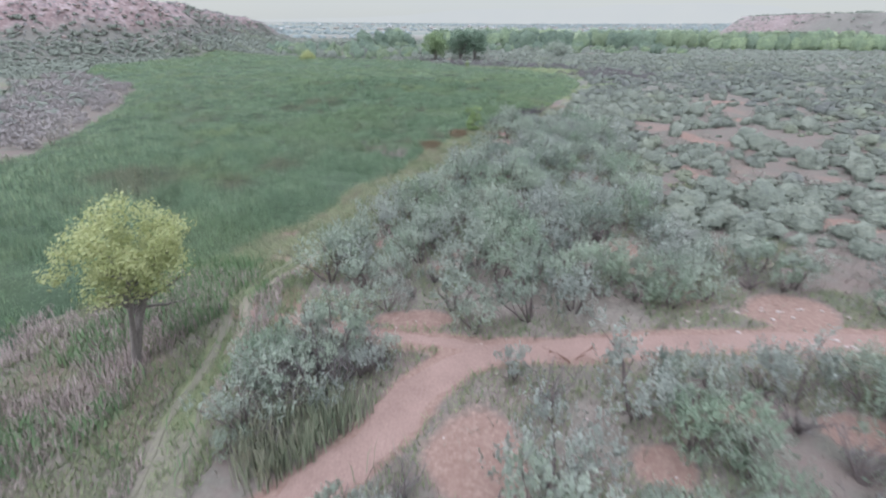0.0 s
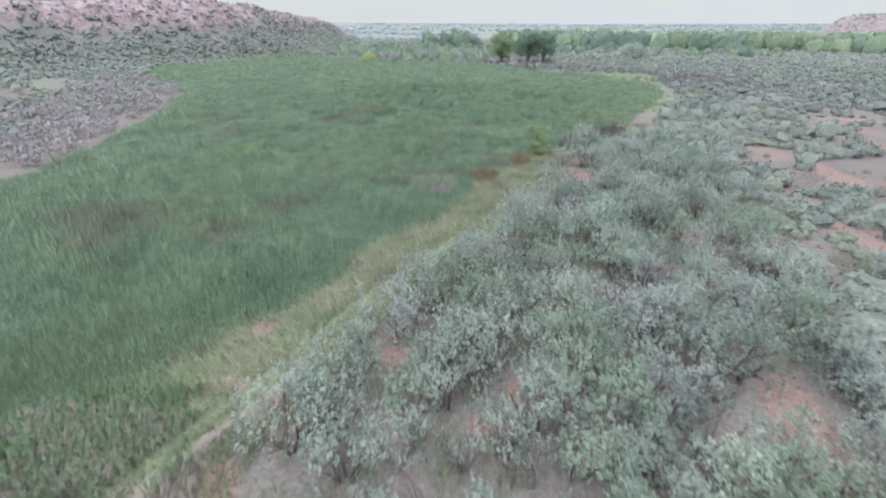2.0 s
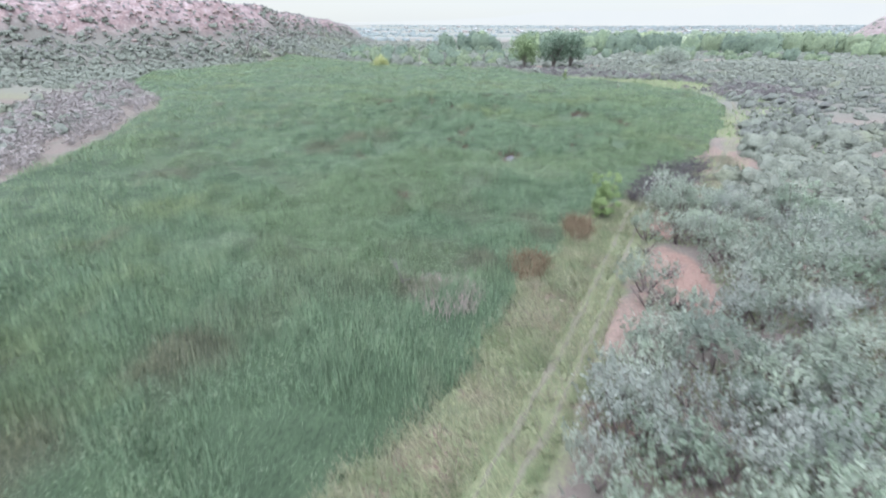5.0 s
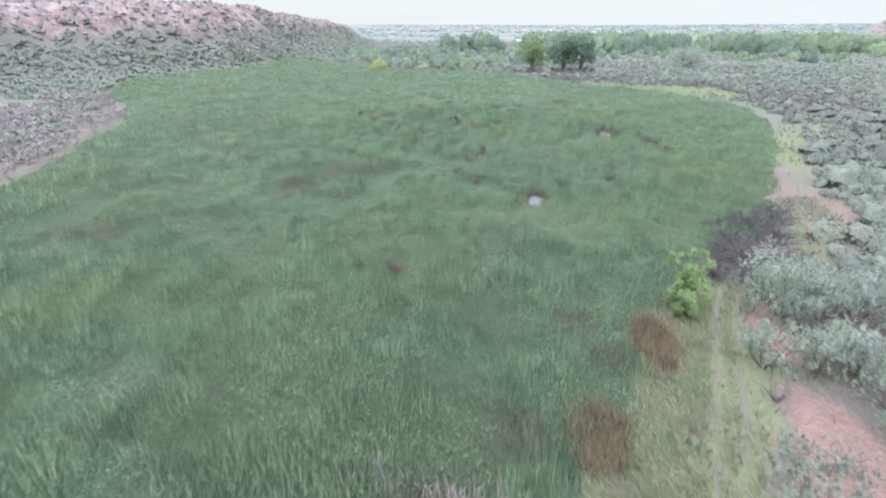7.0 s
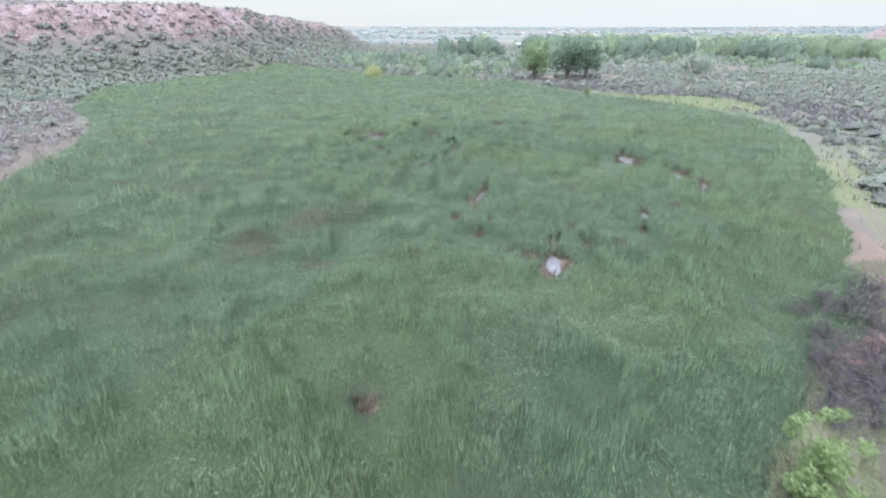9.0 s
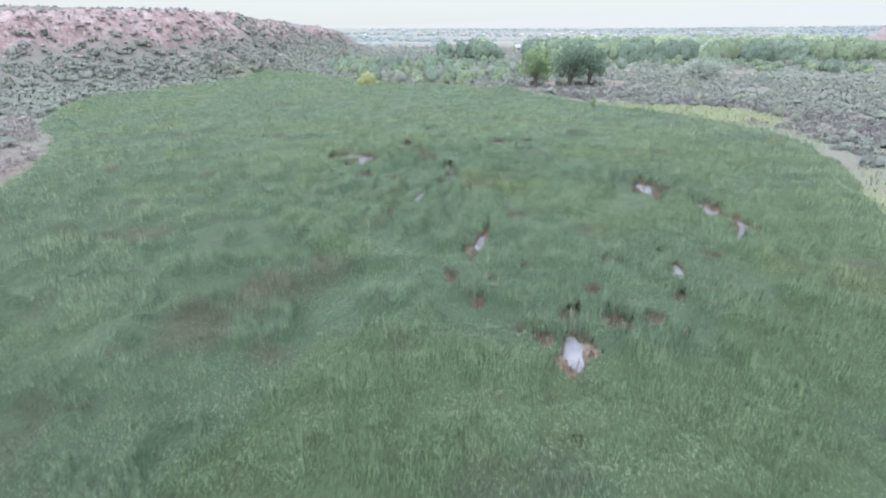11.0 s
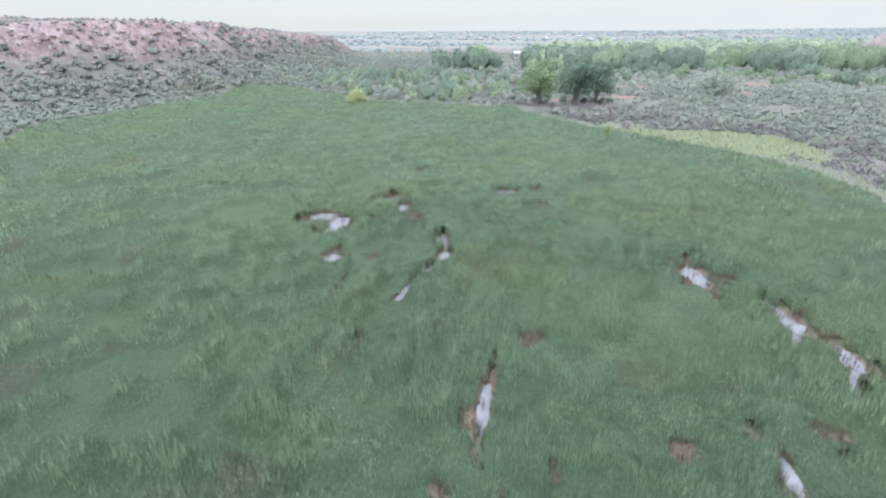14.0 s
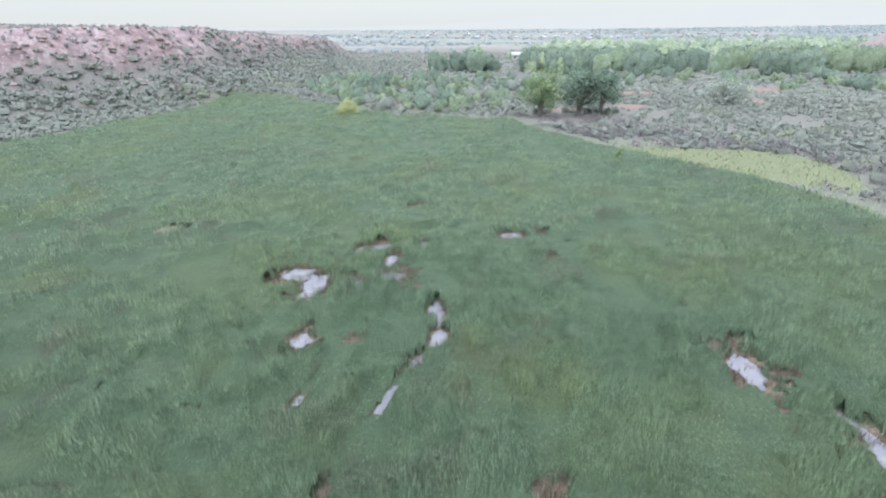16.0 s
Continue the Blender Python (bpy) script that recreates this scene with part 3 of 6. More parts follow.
def cover(x, y):
    depth = marsh_depth(x, y)
    road = np.minimum(line_dist(x, y, ROAD), line_dist(x, y, SPUR) + 0.3)
    track = np.minimum(line_dist(x, y, TRACK), line_dist(x, y, PATH_ON) + 0.2)
    soil = np.maximum(smooth(1.7, 0.8, road), smooth(1.3, 0.55, bare_soil(x, y)))
    open_soil = 0.5 * smooth(0.54, 0.66, fbm(x, y, 7, 255, 3)) * smooth(10, 16, x) * smooth(140, 110, y)
    soil = np.maximum(soil, open_soil)
    verge = smooth(-8, -5, depth) * smooth(2.0, 0.0, depth) * (y > 24) * np.where(x > -30, 1.0, np.where(y > 172, 0.7, 0.0)) * np.where(y > 105, np.maximum(smooth(4, 14, x) * smooth(0.40, 0.58, fbm(x, y, 9, 259, 3)), 0.85 * (y > 215) * (x < 12)), 1.0)
    strip = smooth(-18, -12, depth + 5 * (fbm(x, y, 12, 250, 3) - 0.5)) * (depth < 1) * smooth(4, 14, x) * smooth(172, 195, y) * (0.15 + 0.85 * smooth(0.38, 0.52, fbm(x, y, 8, 251, 3)))
    worn = smooth(0.52, 0.64, fbm(x, y, 2.6, 256, 3)) * smooth(5.5, 3.5, track) * smooth(0.75, 1.1, track) * (depth < 0.6) * (y > 23) * (y < 100)
    soil = np.maximum(soil, 0.55 * worn)
    soil = np.maximum(soil, 0.45 * smooth(0.5, 0.62, fbm(x, y, 3.5, 257, 3)) * smooth(9.0, 6.0, np.hypot(x + 13.5, (y - 17) / 1.3)) * (depth < 0.3) * (track > 1.0))
    green = np.maximum(np.maximum(verge, strip), smooth(1.8, 0.5, track) * (0.45 + 0.55 * smooth(0.38, 0.55, fbm(x, y, 2.2, 258, 3))))
    meadow = smooth(24, 10, np.hypot((x + 128) / 1.6, (y - 150) / 1.0))
    litter = np.maximum(smooth(120, 170, y), smooth(-60, -75, x) * (y > 172)) * smooth(900, 600, y) * (depth < 0) * (1 - soil) * smooth(0.9, 0.5, bluff(x, y)) * smooth(0.5, -1.0, meadow_strip(x, y))
    green = np.maximum(np.maximum(green, meadow * 0.55), 0.95 * smooth(-1.5, 1.5, meadow_strip(x, y)))
    west = smooth(-26, -18, depth) * (depth < 2) * (x < -40) * (y < 172)
    straw = np.maximum(west * 0.35, smooth(7.5, 4.0, np.hypot(x + 13.5, (y - 15) / 1.6)) * (x < -7))
    straw = np.maximum(straw, 0.5 * smooth(0.45, 0.7, fbm(x, y, 14, 71, 3)))
    mud = smooth(-0.5, 1.0, depth)
    s = bluff(x, y)
    rock = np.maximum(smooth(0.40, 0.75, s) * (0.25 + 0.75 * smooth(1.3, 1.0, s)) * smooth(1000, 850, y), smooth(0.1, 0.5, mesa(x, y)))
    far = smooth(850, 1300, np.hypot(x, y))
    one = np.ones_like(x)
    silt = smooth(1.35, 1.0, pool_dist(x, y)[0]) * mud
    return np.stack([soil, green * (1 - soil), straw, one], -1), np.stack([mud, rock, far, one], -1), np.stack([silt, litter, silt, one], -1)


for key, values in zip(("cover", "rock", "silt"), cover(GX.ravel(), GY.ravel())):
    layer = ground_mesh.color_attributes.new(key, "FLOAT_COLOR", "POINT")
    layer.data.foreach_set("color", values.astype(np.float32).ravel())
tagged(part("ground", ground_mesh, GROUND), "valley floor of pinkish soil, dry grass and mud", "ground", kind="structure")


def ribbon(line, half, lift, seed, step=0.4, worn=0.75):
    """A worn strip of ground along a line, with an uneven edge."""
    line = np.array(line, float)
    seg = np.hypot(*np.diff(line, axis=0).T)
    at = np.concatenate([[0], np.cumsum(seg)])
    s = np.arange(0, at[-1], step)
    px, py = np.interp(s, at, line[:, 0]), np.interp(s, at, line[:, 1])
    for _ in range(6):
        px[1:-1], py[1:-1] = (px[:-2] + 2 * px[1:-1] + px[2:]) / 4, (py[:-2] + 2 * py[1:-1] + py[2:]) / 4
    tx, ty = np.gradient(px), np.gradient(py)
    k = np.hypot(tx, ty)
    ox, oy = ty / k, -tx / k
    cols = np.linspace(-1, 1, 7)
    w = half * (worn + (2.0 - 2 * worn) * np.stack([fbm(s, s * 0 + j, 1.7, seed + 5 * j, 3) for j in (0, 1)]))
    v = []
    w = np.clip(w, 0.02, None)
    for c in cols:
        r = c * np.where(c > 0, w[0], w[1])
        x, y = px + ox * r, py + oy * r
        drop = 0.06 if abs(c) > 0.99 else 0.0
        v.append(np.stack([x, y, height(x, y) + lift - drop], 1))
    v = np.stack(v, 1).reshape(-1, 3)
    i = (np.arange(len(s) - 1)[:, None] * 7 + np.arange(6)[None]).ravel()
    return mesh_of("strip", v, [np.stack([i, i + 1, i + 8, i + 7], 1)], True)


def offset(line, d):
    a = np.array(line, float)
    t = np.gradient(a, axis=0)
    t /= np.linalg.norm(t, axis=1, keepdims=True)
    return [tuple(p) for p in a + np.stack([t[:, 1], -t[:, 0]], 1) * d]


tagged(part("dirt_road", ribbon(ROAD, 0.95, 0.035, 3, 0.3, 0.45), DIRT), "pinkish dirt road worn through dry scrub", "road", kind="structure")
tagged(part("dirt_spur", ribbon(SPUR, 0.4, 0.03, 9, 0.3, 0.1), DIRT), "faint dirt spur joining the road", "road", kind="structure")
farm_track = tagged(new("grassy_track"), "grassy two-rut vehicle track beside the reeds", "track", kind="structure")
for d, s in ((-0.55, 14), (0.55, 19)):
    part("wheel_rut", ribbon(offset(TRACK, d), 0.17, 0.03, s, 0.3, -1.2 if d < 0 else -0.8), RUT, farm_track)
part("worn_path", ribbon(offset([p for p in TRACK if 18 < p[1] < 36], 0.3), 0.3, 0.045, 27, 0.3, 0.0), soil_material("pale_path_dirt", (0.20, 0.175, 0.14), (0.255, 0.225, 0.185), (0.33, 0.295, 0.245)), farm_track)
tagged(part("footpath", ribbon(PATH_ON, 0.38, 0.03, 23, 0.4, 0.2), RUT), "pale worn path along the marsh edge", "path", kind="structure")

# water lies just below the reeds' mud
for n_pool, (px, py, a, b, w) in enumerate(POOLS):
    if w:
        wz = -0.02 - 0.004 * (n_pool % 9)
        k = np.arange(44) * 2 * np.pi / 44
        r = 0.4 + 0.8 * fbm(np.cos(k) * 2 + px, np.sin(k) * 2 + py, 1.0, 8, 3)
        v = np.stack([px + np.cos(k) * a * r, py + np.sin(k) * b * r, 0 * k + wz], 1)
        tagged(part("pool", mesh_of("pool", np.vstack([[[px, py, wz]], v]), [[(0, 1 + i, 1 + (i + 1) % 44) for i in range(44)]]), WATER),
               "small pool of silty water among reeds, paled by painted sky reflection", "water", kind="structure")
for n_line, (line, half) in enumerate(CHANNELS):
    me = ribbon(line, half * 1.1, 0, 50 + n_line)
    co = np.zeros(len(me.vertices) * 3, np.float32)
    me.vertices.foreach_get("co", co)
    co[2::3] = -0.06 - 0.004 * (n_line + 1)
    me.vertices.foreach_set("co", co)
    tagged(part("channel", me, WATER), "narrow water channel winding through the reeds", "water", kind="structure")


# ---- reeds ----
def scatter(n, x0, x1, y0, y1, keep):
    """n points at random in a rectangle, thinned by the chance keep(x, y)."""
    x, y = rng.uniform(x0, x1, n), rng.uniform(y0, y1, n)
    k = rng.random(n) < keep(x, y)
    return x[k], y[k]


def blades(x, y, tall, width, lean, toward, curved=True, z=None):
    """Narrow upright blades, with their tips bent over by lean times their height."""
    n = len(x)
    z = height(x, y) - 0.05 if z is None else z
    a = rng.uniform(0, np.pi, n)
    ax, ay = np.cos(a) * width / 2, np.sin(a) * width / 2
    lx, ly = np.cos(toward) * lean * tall, np.sin(toward) * lean * tall
    up = tall * np.sqrt(np.clip(1 - 0.55 * lean ** 2, 0.1, 1))
    base = [np.stack([x - ax, y - ay, z], 1), np.stack([x + ax, y + ay, z], 1)]
    tip = np.stack([x + lx, y + ly, z + up], 1)
    if not curved:
        v = np.stack([*base, tip], 1).reshape(-1, 3)
        return v, np.arange(3 * n).reshape(-1, 3)
    mx, my, mz = x + 0.32 * lx, y + 0.32 * ly, z + 0.62 * up
    mid = [np.stack([mx - ax * 0.9, my - ay * 0.9, mz], 1), np.stack([mx + ax * 0.9, my + ay * 0.9, mz], 1)]
    v = np.stack([*base, *mid, tip], 1).reshape(-1, 3)
    o = np.arange(n)[:, None] * 5
    return v, np.concatenate([o + [0, 1, 3], o + [0, 3, 2], o + [2, 3, 4]])


def lit_from_above(me, per, spread=0.45):
    """Blades of grass take the light as the sward does, each a little turned."""
    n = len(me.vertices) // per
    w = unit(np.array([0, 0, 1.0]) + rng.normal(0, spread, (n, 3)))
    me.polygons.foreach_set("use_smooth", np.ones(len(me.polygons), bool))
    return soften(me, np.repeat(w, per, 0))


def hollows(x, y, depth):
    """Low gaps in the reed bed."""
    a = smooth(0.63, 0.74, vnoise(x * 0.7, y * 0.6, 1.9, 220)) * smooth(0.40, 0.52, fbm(x, y, 30, 225, 2))
    b = smooth(0.70, 0.80, vnoise(x * 0.8, y * 0.75, 2.6, 330)) * smooth(0.42, 0.54, fbm(x, y, 38, 331, 2))
    return np.maximum(a, b) * smooth(3, 8, depth) * smooth(60, 85, y)


def reed_tall(x, y):
    depth = marsh_depth(x, y)
    mud, _ = pool_dist(x, y)
    h = 0.95 + 1.4 * fbm(x, y, 9, 90, 4) + 0.9 * (vnoise(x, y, 1.6, 95) - 0.4) + 0.9 * (vnoise(x, y, 4.2, 96) - 0.5)
    h = h * (0.45 + 0.55 * smooth(0, 4, depth)) * (0.85 + 0.15 * smooth(1.1, 2.6, mud))
    hollow = hollows(x, y, depth)
    tuft = smooth(0.28, 0.62, 0.6 * vnoise(x * 0.75, y * 1.2, 2.3, 301) + 0.4 * vnoise(x, y, 1.0, 302))
    swell = 0.35 + 0.65 * smooth(45, 95, y)
    h = h * (1 - swell * 0.7 * (1 - tuft))
    return np.clip(h * (1 - 0.8 * hollow), 0.25, 3.4)


DRY_STANDS = [(-27.3, 102.4, 3.6), (-29.6, 98, 3.0), (-24.5, 108, 2.2), (-23.5, 96.3, 1.6), (-15.5, 98.1, 1.3), (-27.8, 42.1, 3.6), (-31.5, 47.2, 4.2), (-27.2, 47.8, 3.8), (-20.4, 45.7, 3.0),
              (-45.7, 112.4, 3.0), (-2.0, 75.5, 2.0), (-0.6, 72.5, 1.8), (-42, 83, 3.0), (-14.5, 81.1, 1.8), (-5.5, 66, 1.8), (-18, 52, 3.0), (-8.0, 61.5, 2.0)]
FRESH_STANDS = [(2.3, 92.5, 6.0), (-43, 150, 12.0), (22, 160, 12.0)]


def stand_state(x, y):
    """How dry and how fresh the reeds are."""
    ring = 0.9 * (fbm(x, y, 3.0, 310, 3) - 0.5)
    dry, fresh = 0 * x, 0 * x
    for px, py, r in DRY_STANDS:
        dry = np.maximum(dry, 0.9 * smooth(1.3, 0.3, np.hypot(x - px, y - py) / r + ring * 1.5))
    for px, py, r in FRESH_STANDS:
        fresh = np.maximum(fresh, smooth(1.2, 0.3, np.hypot(x - px, y - py) / r + ring))
    dry = np.maximum(dry, 0.4 * smooth(0.66, 0.74, fbm(x, y, 8, 312, 4)))
    fresh = np.maximum(fresh, 0.8 * smooth(0.54, 0.68, fbm(x, y, 16, 313, 3)))
    return dry, fresh * (1 - dry)


def with_state(me, x, y, per):
    """Writes the state of the plants at x, y into a mesh with so many points for each."""
    dry, fresh = stand_state(x, y)
    own = rng.random(len(x))
    dry = np.where(own < 0.15 + dry, dry, 0.25 * dry)
    rows = np.repeat(np.stack([dry, fresh, 0 * x, 0 * x + 1], 1), per, 0).astype(np.float32)
    # leaf faces turn with the swell of the canopy
    e = 0.35
    gx_, gy_ = (reed_tall(x + e, y) - reed_tall(x - e, y)) / (2 * e), (reed_tall(x, y + e) - reed_tall(x, y - e)) / (2 * e)
    nv = np.stack([-1.7 * gx_, -1.7 * gy_, np.ones_like(x)], 1) + rng.normal(0, 0.55, (len(x), 3))
    nv /= np.linalg.norm(nv, axis=1, keepdims=True)
    me.polygons.foreach_set("use_smooth", np.ones(len(me.polygons), bool))
    me.normals_split_custom_set_from_vertices(np.repeat(nv, per, 0).astype(np.float32))
    me.color_attributes.new("state", "FLOAT_COLOR", "POINT").data.foreach_set("color", rows.ravel())
    return me


def reed_lean(x, y):
    flat = smooth(0.64, 0.74, fbm(x, y, 6.5, 120, 3))
    return 0.04 + 0.2 * rng.random(len(x)) + 0.75 * flat * rng.uniform(0.5, 1, len(x)), flat


def thatch(name, xs, ys, share, outside=None):
    """The closed mass of a reed bed below its leaf tips, open at the pools."""
    X, Y = np.meshgrid(xs, ys)
    x, y = X.ravel(), Y.ravel()
    # no higher than a low stand at the marsh's edge and by open water
    z = height(x, y) + reed_tall(x, y) * share * smooth(-0.2, 1.2, marsh_depth(x, y)) * smooth(0.95, 1.35, pool_dist(x, y)[0]) - 0.08
    n = len(xs)
    q = (np.arange(len(ys) - 1)[:, None] * n + np.arange(n - 1)[None]).ravel()
    q = np.stack([q, q + 1, q + n + 1, q + n], 1)
    cx, cy = x[q].mean(1), y[q].mean(1)
    ok = (marsh_depth(cx, cy) > 0.1) & (pool_dist(cx, cy)[0] > 1.0)
    if outside:
        ok &= ~((cx > outside[0]) & (cx < outside[1]) & (cy > outside[2]) & (cy < outside[3]))
    q = q[ok]
    used, back = np.unique(q, return_inverse=True)
    me = mesh_of(name, np.stack([x, y, z], 1)[used], [back.reshape(-1, 4)], True)
    dry, fresh = stand_state(x[used], y[used])
    me.color_attributes.new("state", "FLOAT_COLOR", "POINT").data.foreach_set("color", np.stack([dry, fresh, 0 * dry, 0 * dry + 1], 1).astype(np.float32).ravel())
    return tagged(part(name, me, THATCH), "dense mass of cattail leaves, darkened by painted shade", "reeds", kind="stuff")


# the reed colours darkened, so shade between the blades is painted in
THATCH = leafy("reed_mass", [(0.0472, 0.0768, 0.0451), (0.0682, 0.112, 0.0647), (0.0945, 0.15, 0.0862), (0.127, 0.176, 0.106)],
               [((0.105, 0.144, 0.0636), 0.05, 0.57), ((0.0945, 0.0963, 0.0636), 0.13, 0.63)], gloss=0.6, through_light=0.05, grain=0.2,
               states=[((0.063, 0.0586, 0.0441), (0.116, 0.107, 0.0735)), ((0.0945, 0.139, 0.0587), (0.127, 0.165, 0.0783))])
t_n, t_l = THATCH.node_tree.nodes, THATCH.node_tree.links
t_map = t_n.new("ShaderNodeMapping")
t_map.inputs["Scale"].default_value = (1.0, 0.5, 0.4)
t_l.new(position(t_n), t_map.inputs[0])
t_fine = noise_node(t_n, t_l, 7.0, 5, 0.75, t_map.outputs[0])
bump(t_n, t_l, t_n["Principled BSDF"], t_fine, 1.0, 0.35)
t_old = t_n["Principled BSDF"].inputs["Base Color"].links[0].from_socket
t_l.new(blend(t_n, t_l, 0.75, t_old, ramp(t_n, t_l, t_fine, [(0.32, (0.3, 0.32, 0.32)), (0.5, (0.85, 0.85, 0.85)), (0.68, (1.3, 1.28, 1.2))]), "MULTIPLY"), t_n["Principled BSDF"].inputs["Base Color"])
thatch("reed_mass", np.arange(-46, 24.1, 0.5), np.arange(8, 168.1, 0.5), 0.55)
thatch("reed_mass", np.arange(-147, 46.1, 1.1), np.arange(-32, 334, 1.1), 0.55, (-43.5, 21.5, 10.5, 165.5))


def reed_bed(name, count, box, near, thick, size):
    def keep(x, y):
        d = line_dist(x, y, [(-2, 10), (-9, 70), (-11, 140)])
        d = d + rng.normal(0, 9, len(x))
        ok = (marsh_depth(x, y) > 0.3) & (pool_dist(x, y)[0] > 0.9 + 0.35 * rng.random(len(x)) ** 2) & (d >= near[0]) & (d < near[1])
        return ok * (0.45 + 0.55 * smooth(0.25, 0.5, vnoise(x, y, 0.9, 97))) * (1 - 0.8 * hollows(x, y, marsh_depth(x, y)))
    x, y = scatter(count, *box, keep)
    lean, flat = reed_lean(x, y)
    toward = 2.4 + 2.2 * (fbm(x, y, 22, 130, 2) - 0.5) * 2 + rng.normal(0, 1.6, len(x)) * (1 - 0.7 * flat)
    full = reed_tall(x, y) * rng.uniform(0.8, 1.15, len(x)) * (1 - 0.25 * flat)
    tall = np.minimum(full, size * rng.uniform(0.6, 1.4, len(x)))
    z = height(x, y) - 0.05 + np.clip(full - tall * 0.9, 0, None) * rng.uniform(0.75, 1.0, len(x))
    lean = np.where(flat < 0.3, 0.03 + 0.4 * rng.random(len(x)) ** 1.6, lean)
    toward = np.where(flat < 0.3, rng.uniform(0, 6.283, len(x)), toward)
    v, t = blades(x, y, tall, thick * rng.uniform(0.7, 1.3, len(x)), lean, toward, False, z)
    ob = part(name, with_state(mesh_of(name, v, [t], False, True), x, y, 3), REED)
    return tagged(ob, "tall green cattail leaves rising from the reed bed", "reeds", kind="stuff")


reed_bed("reeds", 1350000, (-50, 30, 5, 165), (-99, 24), 0.034, 1.1)
reed_bed("reeds", 700000, (-75, 45, -5, 215), (24, 52), 0.056, 0.95)
reed_bed("reeds", 520000, (-146, 44, -30, 332), (52, 400), 0.12, 0.5)

# broad leaves and pale flower heads at the tips of the reeds below the walk
def keep_tip(x, y):
    d = line_dist(x, y, [(-2, 10), (-9, 70), (-11, 140)])
    return (marsh_depth(x, y) > 0.3) * (pool_dist(x, y)[0] > 1.1) * smooth(26, 8, d) * smooth(0.35, 0.62, fbm(x, y, 4, 210, 3))
tx, ty = scatter(260000, -40, 20, 15, 135, keep_tip)
tip_geo = Geo()
tip_geo.leaves(np.stack([tx, ty, height(tx, ty) + reed_tall(tx, ty) * rng.uniform(0.7, 1.0, len(tx))], 1), 0.17, 0.04, rng, 0.1, True)
TIPS = leafy("reed_tip_leaves", [(0.16, 0.24, 0.16), (0.24, 0.33, 0.22), (0.34, 0.40, 0.28), (0.42, 0.43, 0.32)], gloss=0.45, through_light=0.35)
tagged(part("reed_leaves", tip_geo.mesh("reed_leaves"), TIPS), "pale green leaf tips over the reed bed", "reeds", kind="stuff")

# dead brown reeds round the pools and on the reed bed's worn spots
def keep_dead(x, y):
    mud, wet = pool_dist(x, y)
    beyond = pool_dist(x, y - 0.5)[0] < mud
    fringe = ((mud > 0.8) & (mud < 1.5)) * smooth(1.5, 1.0, mud) * np.where(beyond, 0.25 + 0.75 * smooth(0.35, 0.55, vnoise(x, y, 0.7, 316)), 0.12)
    isles = np.where(wet < 0.85, 0.22 * smooth(0.54, 0.64, vnoise(x, y * 0.7, 0.5, 315)), 0.3 + 0.7 * smooth(0.4, 0.58, vnoise(x, y * 0.6, 0.5, 315))) * (mud < 0.95)
    return np.maximum(fringe, isles) * (marsh_depth(x, y) > 0)


dx, dy = scatter(900000, -42, 18, 78, 180, keep_dead)
v, t = blades(dx, dy, rng.uniform(0.3, 1.0, len(dx)), 0.035, rng.uniform(0.02, 0.3, len(dx)), rng.uniform(0, 6.3, len(dx)), True)
tagged(part("dead_reeds", lit_from_above(mesh_of("dead_reeds", v, [t], False, True), 5), DEAD_REED), "brown dead reed stalks fringing the pools", "reeds", kind="stuff")


# ---- grass ----
def keep_verge(x, y):
    d = marsh_depth(x, y)
    tr = line_dist(x, y, TRACK)
    rut = smooth(0.12, 0.3, np.abs(tr - 0.55))
    return smooth(-6, -3, d) * (d < 1.2) * rut * (0.35 + 0.65 * smooth(0.35, 0.6, fbm(x, y, 3, 140, 3))) * (bare_soil(x, y) > 0.9)
vx, vy = scatter(230000, -20, 26, 8, 105, keep_verge)
v, t = blades(vx, vy, rng.uniform(0.2, 0.75, len(vx)) * (0.5 + fbm(vx, vy, 4, 141, 2)), 0.05, rng.uniform(0.2, 0.9, len(vx)), rng.uniform(0, 6.3, len(vx)), False)
tagged(part("grass", lit_from_above(mesh_of("grass", v, [t], False, True), 3), GRASS), "yellowish green verge grass beside the track", "grass", kind="stuff")


def keep_far_verge(x, y):
    d = marsh_depth(x, y)
    return np.maximum(smooth(-18, -12, d) * (d < 1.5) * ((x > 8) | (y > 255)) * (fbm(x, y, 9, 259, 3) > 0.44), smooth(-1, 1, meadow_strip(x, y)) * (d < 0))
vx, vy = scatter(60000, -140, 60, 95, 340, keep_far_verge)
v, t = blades(vx, vy, rng.uniform(0.4, 1.1, len(vx)), 0.2, rng.uniform(0.2, 0.8, len(vx)), rng.uniform(0, 6.3, len(vx)), False)
tagged(part("grass", lit_from_above(mesh_of("grass", v, [t], False, True), 3), leafy("marsh_edge_grass", [(0.176, 0.25, 0.128), (0.257, 0.338, 0.176), (0.365, 0.419, 0.243)], gloss=0.6)), "pale yellow-green grass strip edging the marsh", "grass", kind="stuff")


def keep_straw(x, y):
    a = smooth(7.5, 3.5, np.hypot(x + 13.3, (y - 14.5) / 1.7)) * (marsh_depth(x, y) < 0.6) * (line_dist(x, y, TRACK) > 0.9)
    b = 0.5 * smooth(0.42, 0.6, fbm(x, y, 4, 150, 3)) * (x > -8)
    return np.maximum(a, b) * (line_dist(x, y, ROAD) > 0.9) * np.where(bare_soil(x, y) > 0.85, 1.0, 0.3) * (marsh_depth(x, y) < 0) * (line_dist(x, y, SPUR) > 0.7)
sx, sy = scatter(150000, -20, 40, 5, 90, keep_straw)
v, t = blades(sx, sy, rng.uniform(0.15, 0.7, len(sx)), 0.05, rng.uniform(0.2, 1.0, len(sx)), rng.uniform(0, 6.3, len(sx)), False)
